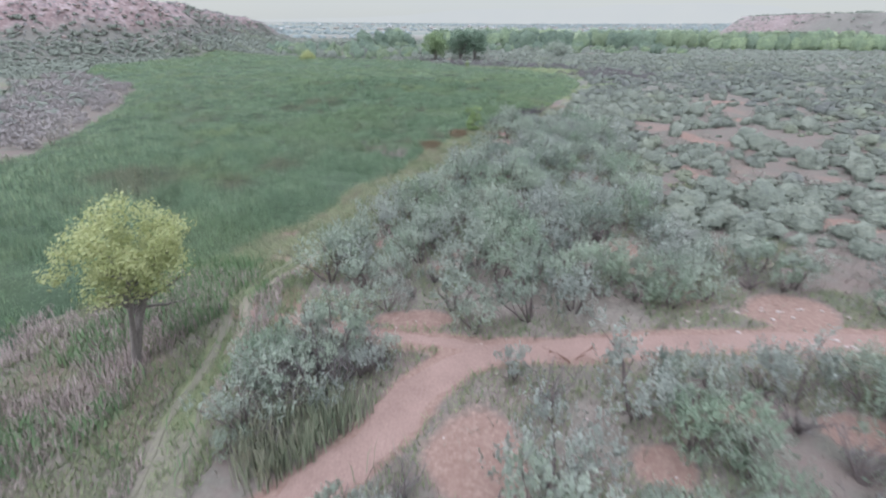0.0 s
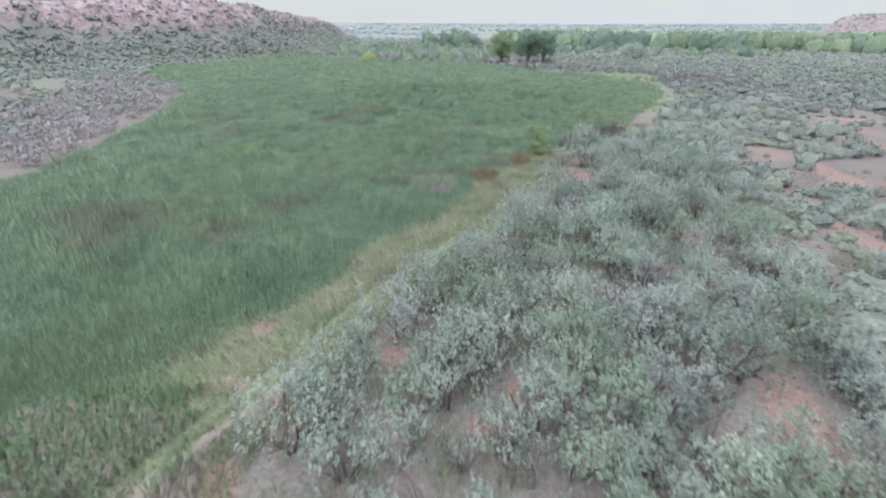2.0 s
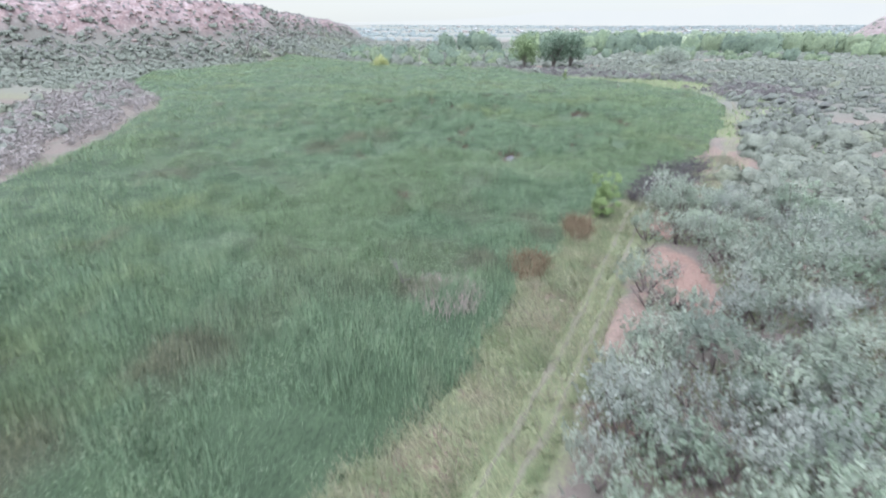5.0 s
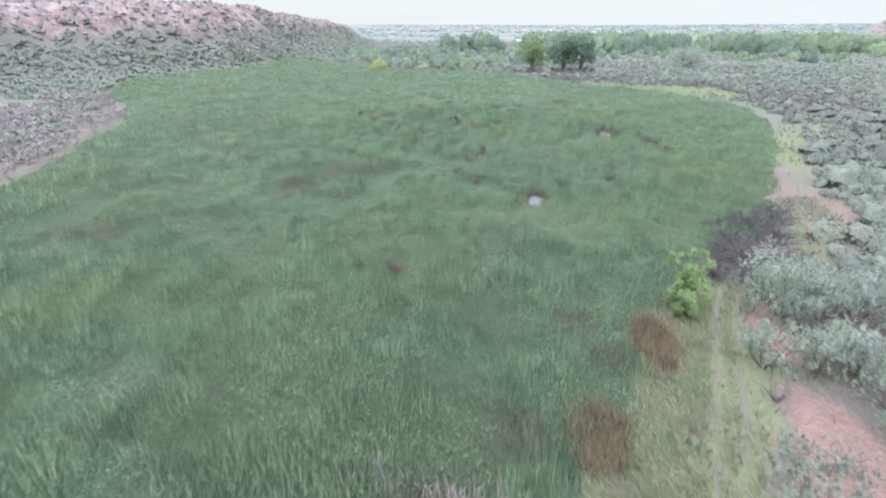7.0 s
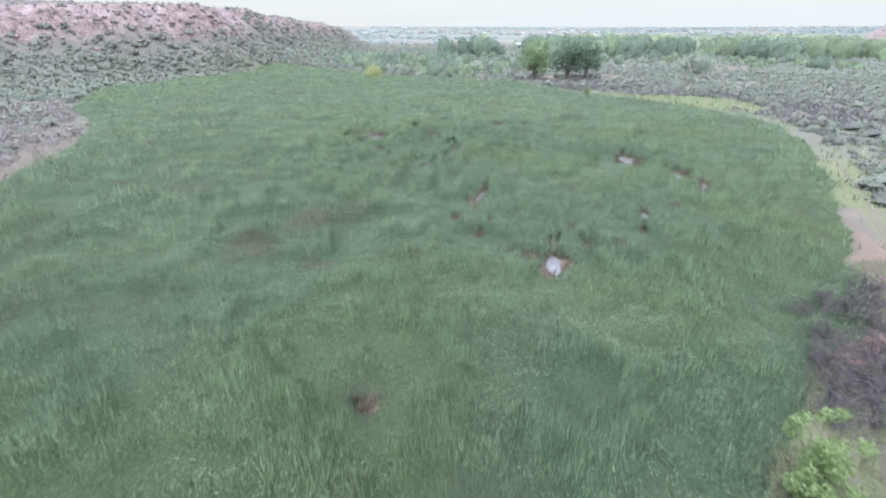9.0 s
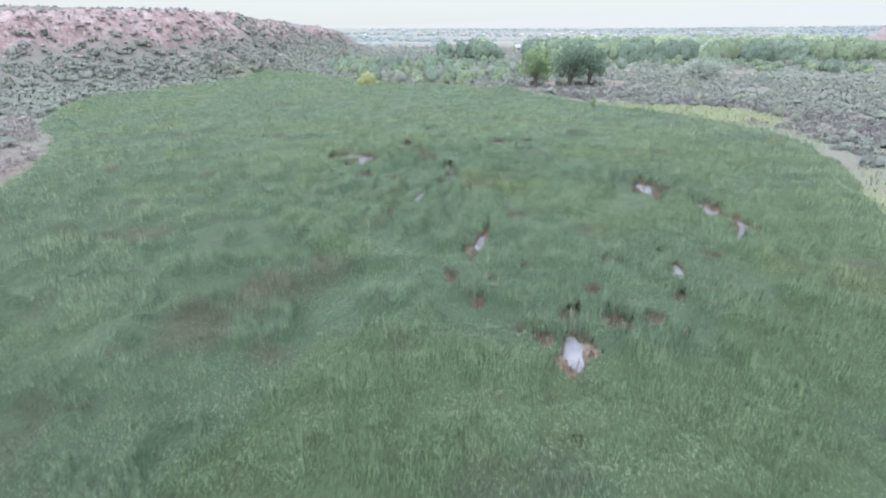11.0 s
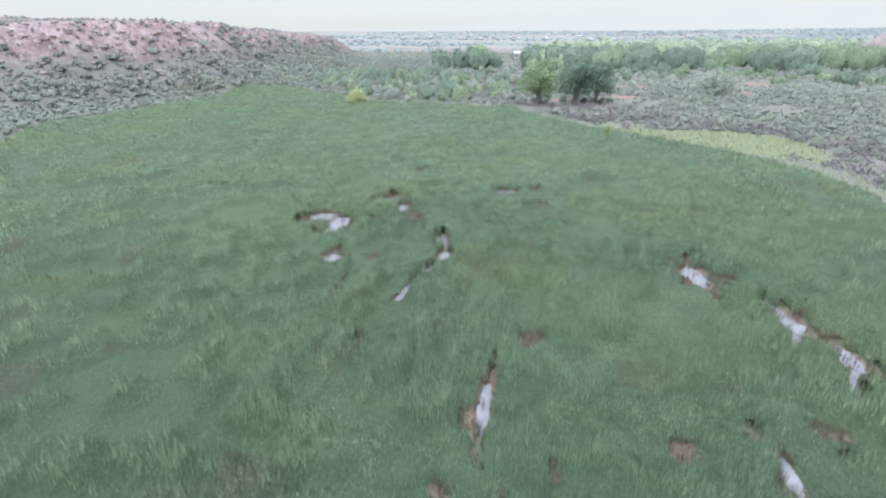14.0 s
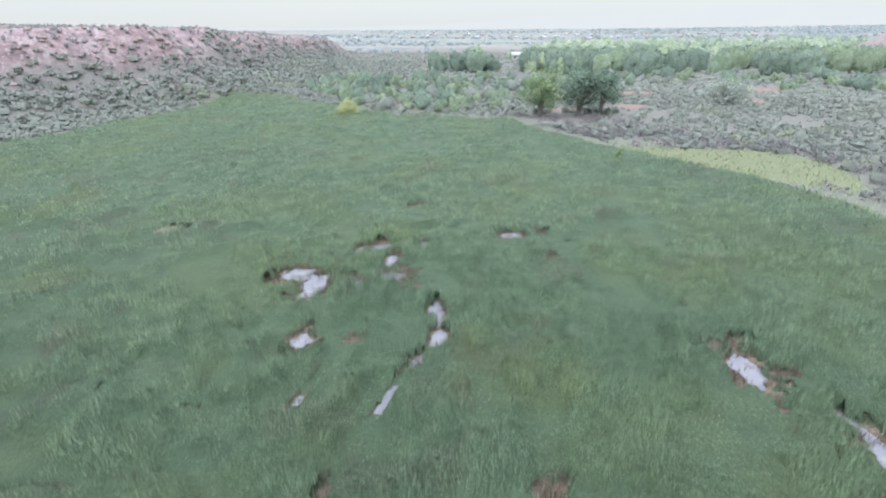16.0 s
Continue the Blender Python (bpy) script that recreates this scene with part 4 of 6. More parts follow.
tagged(part("dry_grass", lit_from_above(mesh_of("dry_grass", v, [t], False, True), 3), STRAW), "dry straw-coloured grass among the scrub", "grass", kind="stuff")


def keep_by_track(x, y):
    d = line_dist(x, y, TRACK)
    return (marsh_depth(x, y) < 0.5) * (0.3 + 0.7 * smooth(0.4, 0.55, fbm(x, y, 2.0, 153, 3))) * np.where(d < 0.95, 0.6 * (np.abs(d - 0.55) > 0.2), 1.0)


def keep_under(x, y):
    return smooth(0.42, 0.56, fbm(x, y, 3.5, 152, 3)) * (line_dist(x, y, ROAD) > 1.1) * (bare_soil(x, y) > 0.95) * (marsh_depth(x, y) < -2) * (line_dist(x, y, TRACK) > 0.8) * (line_dist(x, y, SPUR) > 0.6)
sx, sy = (np.concatenate(k) for k in zip(scatter(140000, -9, 26, 8, 75, keep_under), scatter(42000, -20, -7.5, 7, 30, keep_by_track)))
v, t = blades(sx, sy, rng.uniform(0.2, 0.6, len(sx)), 0.05, rng.uniform(0.1, 0.8, len(sx)), rng.uniform(0, 6.3, len(sx)), False)
UNDER = leafy("shade_grass", [(0.131, 0.186, 0.0945), (0.2, 0.253, 0.135), (0.293, 0.306, 0.182), (0.385, 0.351, 0.236)], gloss=0.6)
tagged(part("low_grass", lit_from_above(mesh_of("low_grass", v, [t], False, True), 3), UNDER), "low green grass between the shrubs", "grass", kind="stuff")


def keep_sedge(x, y):
    return smooth(1.2, 0.7, np.hypot((x + 4.2) / 2.6, (y - 13.6) / 2.6)) * (line_dist(x, y, ROAD) > 0.9) * (line_dist(x, y, TRACK) > 1)
sx, sy = scatter(9000, -9, 2, 8, 20, keep_sedge)
v, t = blades(sx, sy, rng.uniform(0.9, 1.7, len(sx)), 0.05, rng.uniform(0.1, 0.35, len(sx)), rng.uniform(0, 6.3, len(sx)), True)
tagged(part("tall_grass", lit_from_above(mesh_of("tall_grass", v, [t], False, True), 5), GRASS), "tall green grass in front of the willow thicket", "grass", kind="stuff")


# ---- shrubs and trees ----
def branch(p, d, length, bend, rng, segments=4):
    pts = [np.array(p, float)]
    d = np.array(d, float)
    for _ in range(segments):
        d = d + rng.normal(0, bend, 3)
        d /= np.linalg.norm(d)
        pts.append(pts[-1] + d * length / segments)
    return np.array(pts), d


def shrub_geo(seed, wide=1.6, tall=2.4, leaf_count=1000, leaf=(0.145, 0.09), clumps=16, stems=5, open_base=0.2, compact=1.0, puff=1.0, pointed=True, sprays=0):
    """A many-stemmed bush: fanned stems, and leaf clumps at their ends."""
    r = np.random.default_rng(seed)
    wood, crown = Geo(), Geo()
    ends = []
    for k in range(stems):
        a = 6.283 * (k + r.random()) / stems
        out = r.uniform(0.25, 0.8) * compact
        pts, d = branch((0.1 * np.cos(a), 0.1 * np.sin(a), -0.15), (out * np.cos(a), out * np.sin(a), 1.0), tall * r.uniform(0.55, 0.8), 0.16, r, 3)
        wood.tube(pts, np.linspace(0.06, 0.02, len(pts)), 4)
        ends.append(pts[-1])
        for _ in range(2):
            q = pts[r.integers(1, len(pts))]
            p2, d2 = branch(q, d + r.normal(0, 0.5 * compact, 3) + [0, 0, 0.2], tall * r.uniform(0.2, 0.4), 0.2, r, 2)
            wood.tube(p2, np.linspace(0.025, 0.01, len(p2)), 4)
            ends.append(p2[-1])
    centres = []
    for k in range(clumps):
        a, q = r.uniform(0, 6.283), np.sqrt(r.random())
        rise = open_base + (1 - open_base) * np.sqrt(max(0, 1 - q * q)) * r.uniform(0.55, 1.0)
        centres.append((wide * q * np.cos(a), wide * q * np.sin(a), tall * (rise - 0.12)))
    centres = np.array(centres + [e for e in ends[: clumps // 2]])
    size = r.uniform(0.28, 0.55, len(centres)) * wide / 1.5 * puff
    pick = r.choice(len(centres), leaf_count, p=size ** 2 / (size ** 2).sum())
    g = r.normal(size=(leaf_count, 3))
    g = g / np.linalg.norm(g, axis=1, keepdims=True) * r.uniform(0.35, 1.1, (leaf_count, 1))
    if sprays:
        # leaves sit along shoots that rise out of each clump
        n = leaf_count // sprays
        home = r.choice(len(centres), n, p=size ** 2 / (size ** 2).sum())
        o = r.normal(size=(n, 3))
        o /= np.linalg.norm(o, axis=1, keepdims=True)
        o[:, 2] = np.abs(o[:, 2]) * 0.9 - 0.15
        root = centres[home] + o * size[home, None] * 0.6
        aim = o * 0.55 + [0, 0, 0.9] + r.normal(0, 0.22, (n, 3))
        aim /= np.linalg.norm(aim, axis=1, keepdims=True)
        reach = r.uniform(0.3, 0.75, n) * size[home] / 0.42
        along = r.random((n, sprays, 1))
        p = root[:, None] + aim[:, None] * reach[:, None, None] * along * 0.9 + r.normal(0, 0.055, (n, sprays, 3)) * (1.25 - along)
        p = p.reshape(-1, 3)
        g = np.repeat(o, sprays, 0)
    else:
        p = centres[pick] + g * size[pick, None] * [1, 1, 0.85]
    p[:, 2] = np.maximum(p[:, 2], 0.08)
    crown.leaves(p, leaf[0], leaf[1], r, 0.35, pointed, g, 0.5 if sprays else 0.9)
    if sprays:
        crown.nrm = np.repeat(unit(0.6 * g + 0.6 * unit(p - [0, 0, 0.3 * tall]) + r.normal(0, 0.3, (len(p), 3)) + [0, 0, 0.15]), 3 if pointed else 4, 0)
    return wood, crown


def mound_geo(seed, wide, tall, count, leaf, lumps=4, around=9, rings=4, base=0.0, body=0.6):
    """A bush or crown seen from afar: an uneven leafy body with sprays of leaves standing out of it."""
    r = np.random.default_rng(seed)
    crown = Geo()
    la, lq, lh = r.uniform(0, 6.283, lumps), r.uniform(0.1, 0.8, lumps), r.uniform(0.15, 0.5, lumps)

    def shell(az, el, jitter_):
        d = np.stack([np.cos(az) * np.cos(el), np.sin(az) * np.cos(el), np.sin(el)], 1)
        swell = np.full(len(az), body)
        for a, q, h in zip(la, lq, lh):
            c = np.array([np.cos(a) * np.cos(q), np.sin(a) * np.cos(q), np.sin(q)])
            swell = swell + h * np.clip((d @ c - 0.55) / 0.45, 0, 1) ** 1.3
        p = d * (swell + jitter_)[:, None] * [wide, wide, tall - base]
        p[:, 2] += base
        return p, d
    A, E = np.meshgrid(np.arange(around) * 2 * np.pi / around, np.linspace(-0.12, 1.25, rings))
    p, d = shell(A.ravel() + r.normal(0, 0.15, A.size), E.ravel(), r.normal(0, 0.1, A.size))
    if base == 0:
        p[:around, 2] = -0.1
    top, dt = shell(np.zeros(1), np.full(1, 1.57), np.zeros(1))
    k, j = np.meshgrid(np.arange(rings - 1), np.arange(around), indexing="ij")
    k, j = k.ravel(), j.ravel()
    m = (j + 1) % around
    a, b, c, e = k * around + j, k * around + m, (k + 1) * around + m, (k + 1) * around + j
    cap = np.stack([np.arange(around) + (rings - 1) * around, (np.arange(around) + 1) % around + (rings - 1) * around, np.full(around, rings * around)], 1)
    crown.add(np.vstack([p, top]), tris=np.concatenate([np.stack([a, b, c], 1), np.stack([a, c, e], 1), cap]))
    crown.body = 2 * len(a) + around
    lp, ld = shell(r.uniform(0, 6.283, count), np.arcsin(r.uniform(-0.02, 1, count)), r.uniform(-0.08, 0.4, count) * r.random(count))
    lp[:, 2] = np.maximum(lp[:, 2], 0.05)
    crown.leaves(lp, leaf, leaf * 0.7, r, 0.25, True, ld, 1.0)
    crown.nrm = unit(np.concatenate([np.vstack([d, dt]), np.repeat(ld + r.normal(0, 0.32, ld.shape), 3, 0)]) + [0, 0, 0.8])
    return crown


def twiggy_geo(seed, wide=1.2, tall=1.8, stems=9, twigs=9, apart=False):
    """A leafless bush of stems and fine twigs."""
    r = np.random.default_rng(seed)
    wood, fine = [Geo() for _ in range(stems)] if apart else Geo(), Geo()
    for k in range(stems):
        a = r.uniform(0, 6.283)
        out = r.uniform(0.3, 1.1)
        pts, d = branch((0, 0, -0.1), (out * np.cos(a), out * np.sin(a), 1), tall * r.uniform(0.6, 0.95), 0.15, r)
        (wood[k] if apart else wood).tube(pts, np.linspace(0.04, 0.012, len(pts)), 4)
        for _ in range(twigs):
            q = pts[r.integers(1, len(pts))]
            p2, _ = branch(q, d + r.normal(0, 0.8, 3), tall * r.uniform(0.15, 0.4), 0.25, r, 2)
            fine.tube(p2, [0.012, 0.01, 0.005], 3)
    return wood, fine


def shrub_thing(name, wood, crown, leaf_material, label, category, wood_material=None):
    ob = tagged(new(name), label, category)
    for w in wood if isinstance(wood, list) else [wood]:
        part("stem" if isinstance(wood, list) else "woody_base", w.mesh("wood", True), wood_material or STEM, ob)
    part("crown", crown.mesh("crown"), leaf_material, ob)
    return ob


def clear(x, y):
    """Where shrubs may stand."""
    d = marsh_depth(x, y)
    ok = (d < np.where(y > 88, -2.0, -3.2)) & (line_dist(x, y, ROAD) > 1.7) & (line_dist(x, y, SPUR) > 1.3) & (line_dist(x, y, TRACK) > 1.6) & (line_dist(x, y, PATH_ON) > 1.3)
    ok &= (bare_soil(x, y) > 1.0)
    ok &= ~((d > -22 + 20 * fbm(x, y, 9, 261, 2)) & (y > 182) & (x > 9) & (fbm(x, y, 8, 251, 3) > 0.43))
    ok &= (meadow_strip(x, y) < 0) & (np.hypot((x - 2) / 17, (y - 272) / 12) > 1)
    ok &= np.hypot(x + 13.6, y - 18.3) > 6
    ok &= ~((x < -7.2) & (y < 45))
    ok &= ~((x < -45) & (d > -7) & (y < 172))
    ok &= np.hypot((x + 128) / 1.6, y - 150) > 9
    return ok


def jitter(x0, x1, y0, y1, step):
    a, b = np.meshgrid(np.arange(x0, x1, step), np.arange(y0, y1, step))
    a = (a + rng.uniform(-0.48, 0.48, a.shape) * step).ravel()
    b = (b + rng.uniform(-0.48, 0.48, b.shape) * step).ravel()
    return a, b


def in_view(x, y, slack=12.0):
    """The fan of land that lies ahead of the walk."""
    return (np.abs(x + 4) < slack + 8 + 1.25 * np.clip(y - 4, 0, None)) & (y > 8)


bx, by = jitter(-12, 62, 8, 135, 1.95)
dense = smooth(15, 8, np.abs(bx - np.interp(by, [20, 40, 60, 85, 100, 130], [2, 4, 10, 17, 28, 40])))
dense = np.maximum(dense, 0.5 * smooth(22, 18, by))
thick = np.clip(0.12 + 0.9 * smooth(0.38, 0.56, fbm(bx, by, 7, 171, 3)) + 0.5 * dense, 0, 1.15)
keep = clear(bx, by) & (rng.random(len(bx)) < thick * (0.5 + 1.1 * (fbm(bx, by, 6, 170, 3) - 0.2))) & in_view(bx, by)
bx, by, dense = bx[keep], by[keep], dense[keep]
order = np.argsort(line_dist(bx, by, [(22, 16), (6, 16), (2, 24), (3, 40), (10, 70)]))
bx, by, dense = bx[order], by[order], dense[order]

protos = [shrub_geo(300 + k, wide=w, tall=h, leaf_count=int(1.4 * c), leaf=(0.108, 0.066), clumps=n + 4, sprays=20) for k, (w, h, c, n) in enumerate(
    [(1.5, 2.5, 2300, 24), (1.7, 2.9, 2600, 26), (1.3, 2.1, 1900, 19), (1.9, 2.6, 2700, 28), (1.2, 2.7, 2000, 19), (1.6, 2.2, 2200, 24), (1.4, 3.1, 2300, 21)])]
dead_protos = [twiggy_geo(400 + k) for k in range(3)]
first = [shrub_thing("mesquite_shrub", w, c, SAGE, "grey-green mesquite shrub with dark stems on dry soil", "shrub") for w, c in protos]
first_dead = [shrub_thing("bare_shrub", w, c, GREY, "leafless grey twiggy shrub on dry soil", "shrub", STEM) for w, c in dead_protos]
for ob in first:
    tagged(ob, group="mesquite shrubs")
for ob in first_dead:
    tagged(ob, group="bare shrubs")


def put(x, y, k, dead=False, size=1.0, sink=0.0):
    src = (first_dead if dead else first)[k]
    m = Matrix.Translation((x, y, float(height(x, y)) - sink)) @ pose(0, 0, 0, rng.uniform(-6, 6), rng.uniform(-6, 6), rng.uniform(0, 360)) @ Matrix.Scale(size, 4)
    if src.get("used"):
        ob = copy_thing(src, m)
        ob.scale = (size, size, size)
    else:
        src["used"] = 1
        src.matrix_basis = m
    return src


NEAR = 320
for k in range(min(NEAR, len(bx))):
    is_dead = rng.random() < 0.14
    low = 0.68 if by[k] < 20 and line_dist(bx[k:k + 1], by[k:k + 1], ROAD)[0] < 3.6 else 1.0
    put(bx[k], by[k], rng.integers(0, 3 if is_dead else 7), is_dead, float(low * (0.72 + 0.52 * rng.random()) * (1.0 + 0.08 * dense[k])))
# the willow thicket between track and road
for x, y, s in ((-6.9, 13.2, 0.5), (-3.9, 15.6, 0.6), (-6.6, 15.4, 0.55), (-2.6, 17.8, 0.75), (-5.6, 19.2, 0.85), (-3.6, 19.2, 0.8), (-7.1, 18.4, 0.65), (-1.8, 18.9, 0.6)):
    put(x, y, rng.integers(0, 7), False, s)
for x, y, s in ((-5.4, 14.2, 1.0), (-4.8, 16.0, 1.25), (-6.2, 16.9, 1.3), (-3.6, 17.0, 1.2), (-5.0, 17.6, 1.35), (-4.2, 18.4, 1.3), (-6.9, 14.4, 0.9), (-5.9, 18.4, 1.2), (-2.9, 18.9, 1.1)):
    put(x, y, rng.integers(0, 3), True, s)
for ob in first + first_dead:
    if ob.get("used"):
        del ob["used"]


def many(geos, x, y, z, size, squash=1.0):
    """Joins turned and scaled copies of some geometries into one."""
    v_all, t_all, q_all, n_all, l_all, n = [], [], [], [], [], 0
    which = rng.integers(0, len(geos), len(x))
    for k, g in enumerate(geos):
        v, t, q = g.arrays()
        sel = np.where(which == k)[0]
        if not len(sel):
            continue
        a = rng.uniform(0, 6.283, len(sel))
        c, s = np.cos(a)[:, None], np.sin(a)[:, None]
        f = size[sel][:, None]
        vv = np.stack([(v[None, :, 0] * c - v[None, :, 1] * s) * f + x[sel][:, None], (v[None, :, 0] * s + v[None, :, 1] * c) * f + y[sel][:, None],
                       v[None, :, 2] * f * squash + z[sel][:, None]], -1).reshape(-1, 3)
        o = n + np.arange(len(sel))[:, None, None] * len(v)
        v_all.append(vv)
        if g.nrm is not None:
            w = g.nrm[None]
            n_all.append(np.stack([w[..., 0] * c - w[..., 1] * s, w[..., 0] * s + w[..., 1] * c, w[..., 2] + 0 * c], -1).reshape(-1, 3))
        t_all.append((t[None] + o).reshape(-1, 3))
        l_all.append(np.tile(np.arange(len(t)) >= g.body, len(sel)))
        q_all.append((q[None] + o).reshape(-1, 4))
        n += len(vv)
    return np.concatenate(v_all), np.concatenate(t_all), np.concatenate(q_all), np.concatenate(n_all) if n_all else None, np.concatenate(l_all)


def stuff(name, geos, x, y, size, mat, label, category, squash=1.0, sink=0.05):
    v, t, q, w, leaf = many(geos, x, y, height(x, y) - sink, size, squash)
    me = mesh_of(name, v, [t, q]) if w is None else soften(mesh_of(name, v, [t, q], True, leaf), w)
    return tagged(part(name, me, mat), label, category, kind="stuff")


fluffy = [mound_geo(500 + k, 1.75, 1.8 + 0.2 * (k % 3), 360, 0.27, 5 + k % 3, 9, 4, body=0.38) for k in range(8)]
mid_crowns = [mound_geo(520 + k, 1.9, 1.6 + 0.2 * (k % 3), 110, 0.46, 4 + k % 3, 9, 4, body=0.42) for k in range(8)]
mx_, my_ = jitter(-110, 130, 8, 250, 2.8)
keep = clear(mx_, my_) & in_view(mx_, my_, 4) & ~((mx_ > -12) & (mx_ < 62) & (my_ < 135)) & (np.hypot(mx_, my_ - 60) < 190)
keep &= rng.random(len(mx_)) < 0.25 + 0.75 * smooth(0.36, 0.52, fbm(mx_, my_, 9, 175, 3))
mx_, my_ = mx_[keep], my_[keep]
rest = by[NEAR:] > 23
nx1, ny1 = bx[NEAR:][rest], by[NEAR:][rest]
close = ny1 < 118
MID_SAGE = leafy("mid_shrub_leaves", [(0.127, 0.129, 0.133), (0.149, 0.165, 0.15), (0.182, 0.206, 0.175), (0.216, 0.239, 0.202), (0.247, 0.264, 0.226)],
                 [((0.225, 0.247, 0.168), 0.06, 0.57), ((0.171, 0.16, 0.173), 0.09, 0.61)], gloss=0.7, through_light=0.08, grain=0.45, speck=4.5)


def shrub_size(x, y):
    return (0.4 + 0.75 * rng.random(len(x)) ** 1.5) * (0.75 + 0.6 * vnoise(x, y, 7, 177))


for geos, x, y in ((fluffy, nx1[close], ny1[close]), (mid_crowns, np.concatenate([nx1[~close], mx_]), np.concatenate([ny1[~close], my_]))):
    stuff("shrubs", geos, x, y, shrub_size(x, y), MID_SAGE, "spread of grey-green mesquite shrubs over dry ground", "shrubs", 0.95)

far_geos = [mound_geo(600 + k, 1.8, 1.8 + 0.25 * (k % 4), 26, 0.75, 6, 7, 3, body=0.38) for k in range(8)]
rough_geos = [mound_geo(620 + k, 2.1, 1.9, 8, 0.9, 4, 6, 3, body=0.5) for k in range(6)]
fx, fy = (np.concatenate(k) for k in zip(jitter(-420, 560, 120, 900, 5.0), jitter(-150, 150, 150, 370, 3.6)))
keep = clear(fx, fy) & in_view(fx, fy, 0) & ((np.hypot(fx, fy - 60) >= 185) | (fx < -109)) & (bluff(fx, fy) < 2.6) & (rng.random(len(fx)) < 0.42 + 0.58 * smooth(0.34, 0.5, fbm(fx, fy, 16, 180, 3)))
keep &= (fy < 430) | (rng.random(len(fx)) < 0.4)
keep &= (bluff(fx, fy) < 0.9) | (rng.random(len(fx)) < 0.22)
fx, fy = fx[keep], fy[keep]
f_size = (0.5 + 0.65 * rng.random(len(fx)) ** 1.4) * np.where(fy > 370, 1.35, 1.0) * np.where(bluff(fx, fy) > 0.5, 0.55, 1.0)
near_half = np.hypot(fx + 10, fy - 100) < 260
stuff("distant_shrubs", far_geos, fx[near_half], fy[near_half], f_size[near_half], FAR_SAGE, "grey-green shrubs covering the valley floor beyond the marsh", "shrubs")
stuff("distant_shrubs", rough_geos, fx[~near_half], fy[~near_half], f_size[~near_half], FAR_SAGE, "far grey-green shrubs across the valley", "shrubs")


# thick grey scrub along the bluff's foot
kx, ky = jitter(-310, -105, 180, 640, 2.9)
s_k = bluff(kx, ky)
keep = (s_k > -1.6) & (s_k < 0.8) & (rng.random(len(kx)) < 1.0 - 0.62 * smooth(0.35, 0.85, s_k)) & (marsh_depth(kx, ky) < -0.8) & in_view(kx, ky, 0) & (np.hypot((kx + 128) / 1.6, ky - 150) > 18)
stuff("foot_scrub", [mound_geo(680 + k, 2.1, 1.7 + 0.3 * (k % 3), 26, 0.95, 6, 7, 3, body=0.36) for k in range(6)], kx[keep], ky[keep], 0.5 + 0.85 * rng.random(keep.sum()) ** 1.4, FAR_SAGE,
      "thick grey-green scrub along the foot of the bluff", "shrubs")
# low scrub that clings to the bluff
SCRUB = leafy("bluff_scrub_leaves", [(0.156, 0.156, 0.166), (0.221, 0.219, 0.223), (0.299, 0.288, 0.279)], gloss=0.8)
rock_geos = [mound_geo(640 + k, 1.0, 1.05, 4, 0.5, 2, 6, 3) for k in range(4)]
rx_, ry_ = jitter(-400, -110, 200, 700, 2.5)
s_r = bluff(rx_, ry_)
keep = (s_r > 0.25) & ((s_r < 1.02) | (rng.random(len(rx_)) < 0.45)) & (s_r < 2.6) & (rng.random(len(rx_)) < 0.5 + 0.5 * smooth(0.35, 0.6, fbm(rx_, ry_, 18, 183, 3))) & in_view(rx_, ry_, 0)
stuff("bluff_scrub", rock_geos, rx_[keep], ry_[keep], rng.uniform(0.35, 1.25, keep.sum()), SCRUB, "low dark scrub dotted over the reddish bluff", "shrubs")
# pale ledges and fallen blocks on the bluff's face
def block_geo(seed):
    r = np.random.default_rng(seed)
    bm = bmesh.new()
    bmesh.ops.create_icosphere(bm, subdivisions=1, radius=1.0)
    for v in bm.verts:
        v.co *= r.uniform(0.65, 1.25)
        v.co.x *= r.uniform(1.0, 1.6)
        v.co.z *= 0.55
    bmesh.ops.triangulate(bm, faces=bm.faces)
    bm.verts.index_update()
    g = Geo().add([tuple(v.co) for v in bm.verts], tris=[[v.index for v in f.verts] for f in bm.faces])
    bm.free()
    return g


cx_, cy_ = jitter(-330, -110, 200, 760, 3.4)
s_c = bluff(cx_, cy_)
keep = (s_c > 0.42) & (s_c < 1.12) & (rng.random(len(cx_)) < 0.12 + 0.75 * smooth(0.47, 0.6, fbm(cx_ * 0.5, cy_, 11, 187, 3))) & in_view(cx_, cy_, 0)
stuff("bluff_rocks", [block_geo(690 + k) for k in range(5)], cx_[keep], cy_[keep], 0.35 + 1.3 * rng.random(keep.sum()) ** 2.5,
      soil_material("bluff_stone", (0.24, 0.175, 0.165), (0.36, 0.285, 0.275), (0.50, 0.44, 0.43)), "pale pinkish ledges and fallen blocks on the bluff", "rocks", 1.0, 0.25)
# grey leafless brush on the dry western margin
wx_, wy_ = jitter(-125, -46, 55, 172, 2.3)
d_w = marsh_depth(wx_, wy_)
keep = (d_w < -1.2) & (d_w > -24) & (rng.random(len(wx_)) < 0.25 + 0.75 * smooth(0.4, 0.55, fbm(wx_, wy_, 14, 186, 3))) & in_view(wx_, wy_, 0) & (np.hypot((wx_ + 128) / 1.6, wy_ - 150) > 8)
GREY_MASS = leafy("grey_brush", [(0.15, 0.138, 0.15), (0.20, 0.188, 0.2), (0.28, 0.262, 0.262)], gloss=0.9, through_light=0.1)
brush_crowns = [shrub_geo(660 + k, 1.7, 1.9, 120, (0.55, 0.2), 12, 3)[1] for k in range(3)]
nx_, ny_ = jitter(-20, 75, 150, 275, 2.6)
d_n = marsh_depth(nx_, ny_)
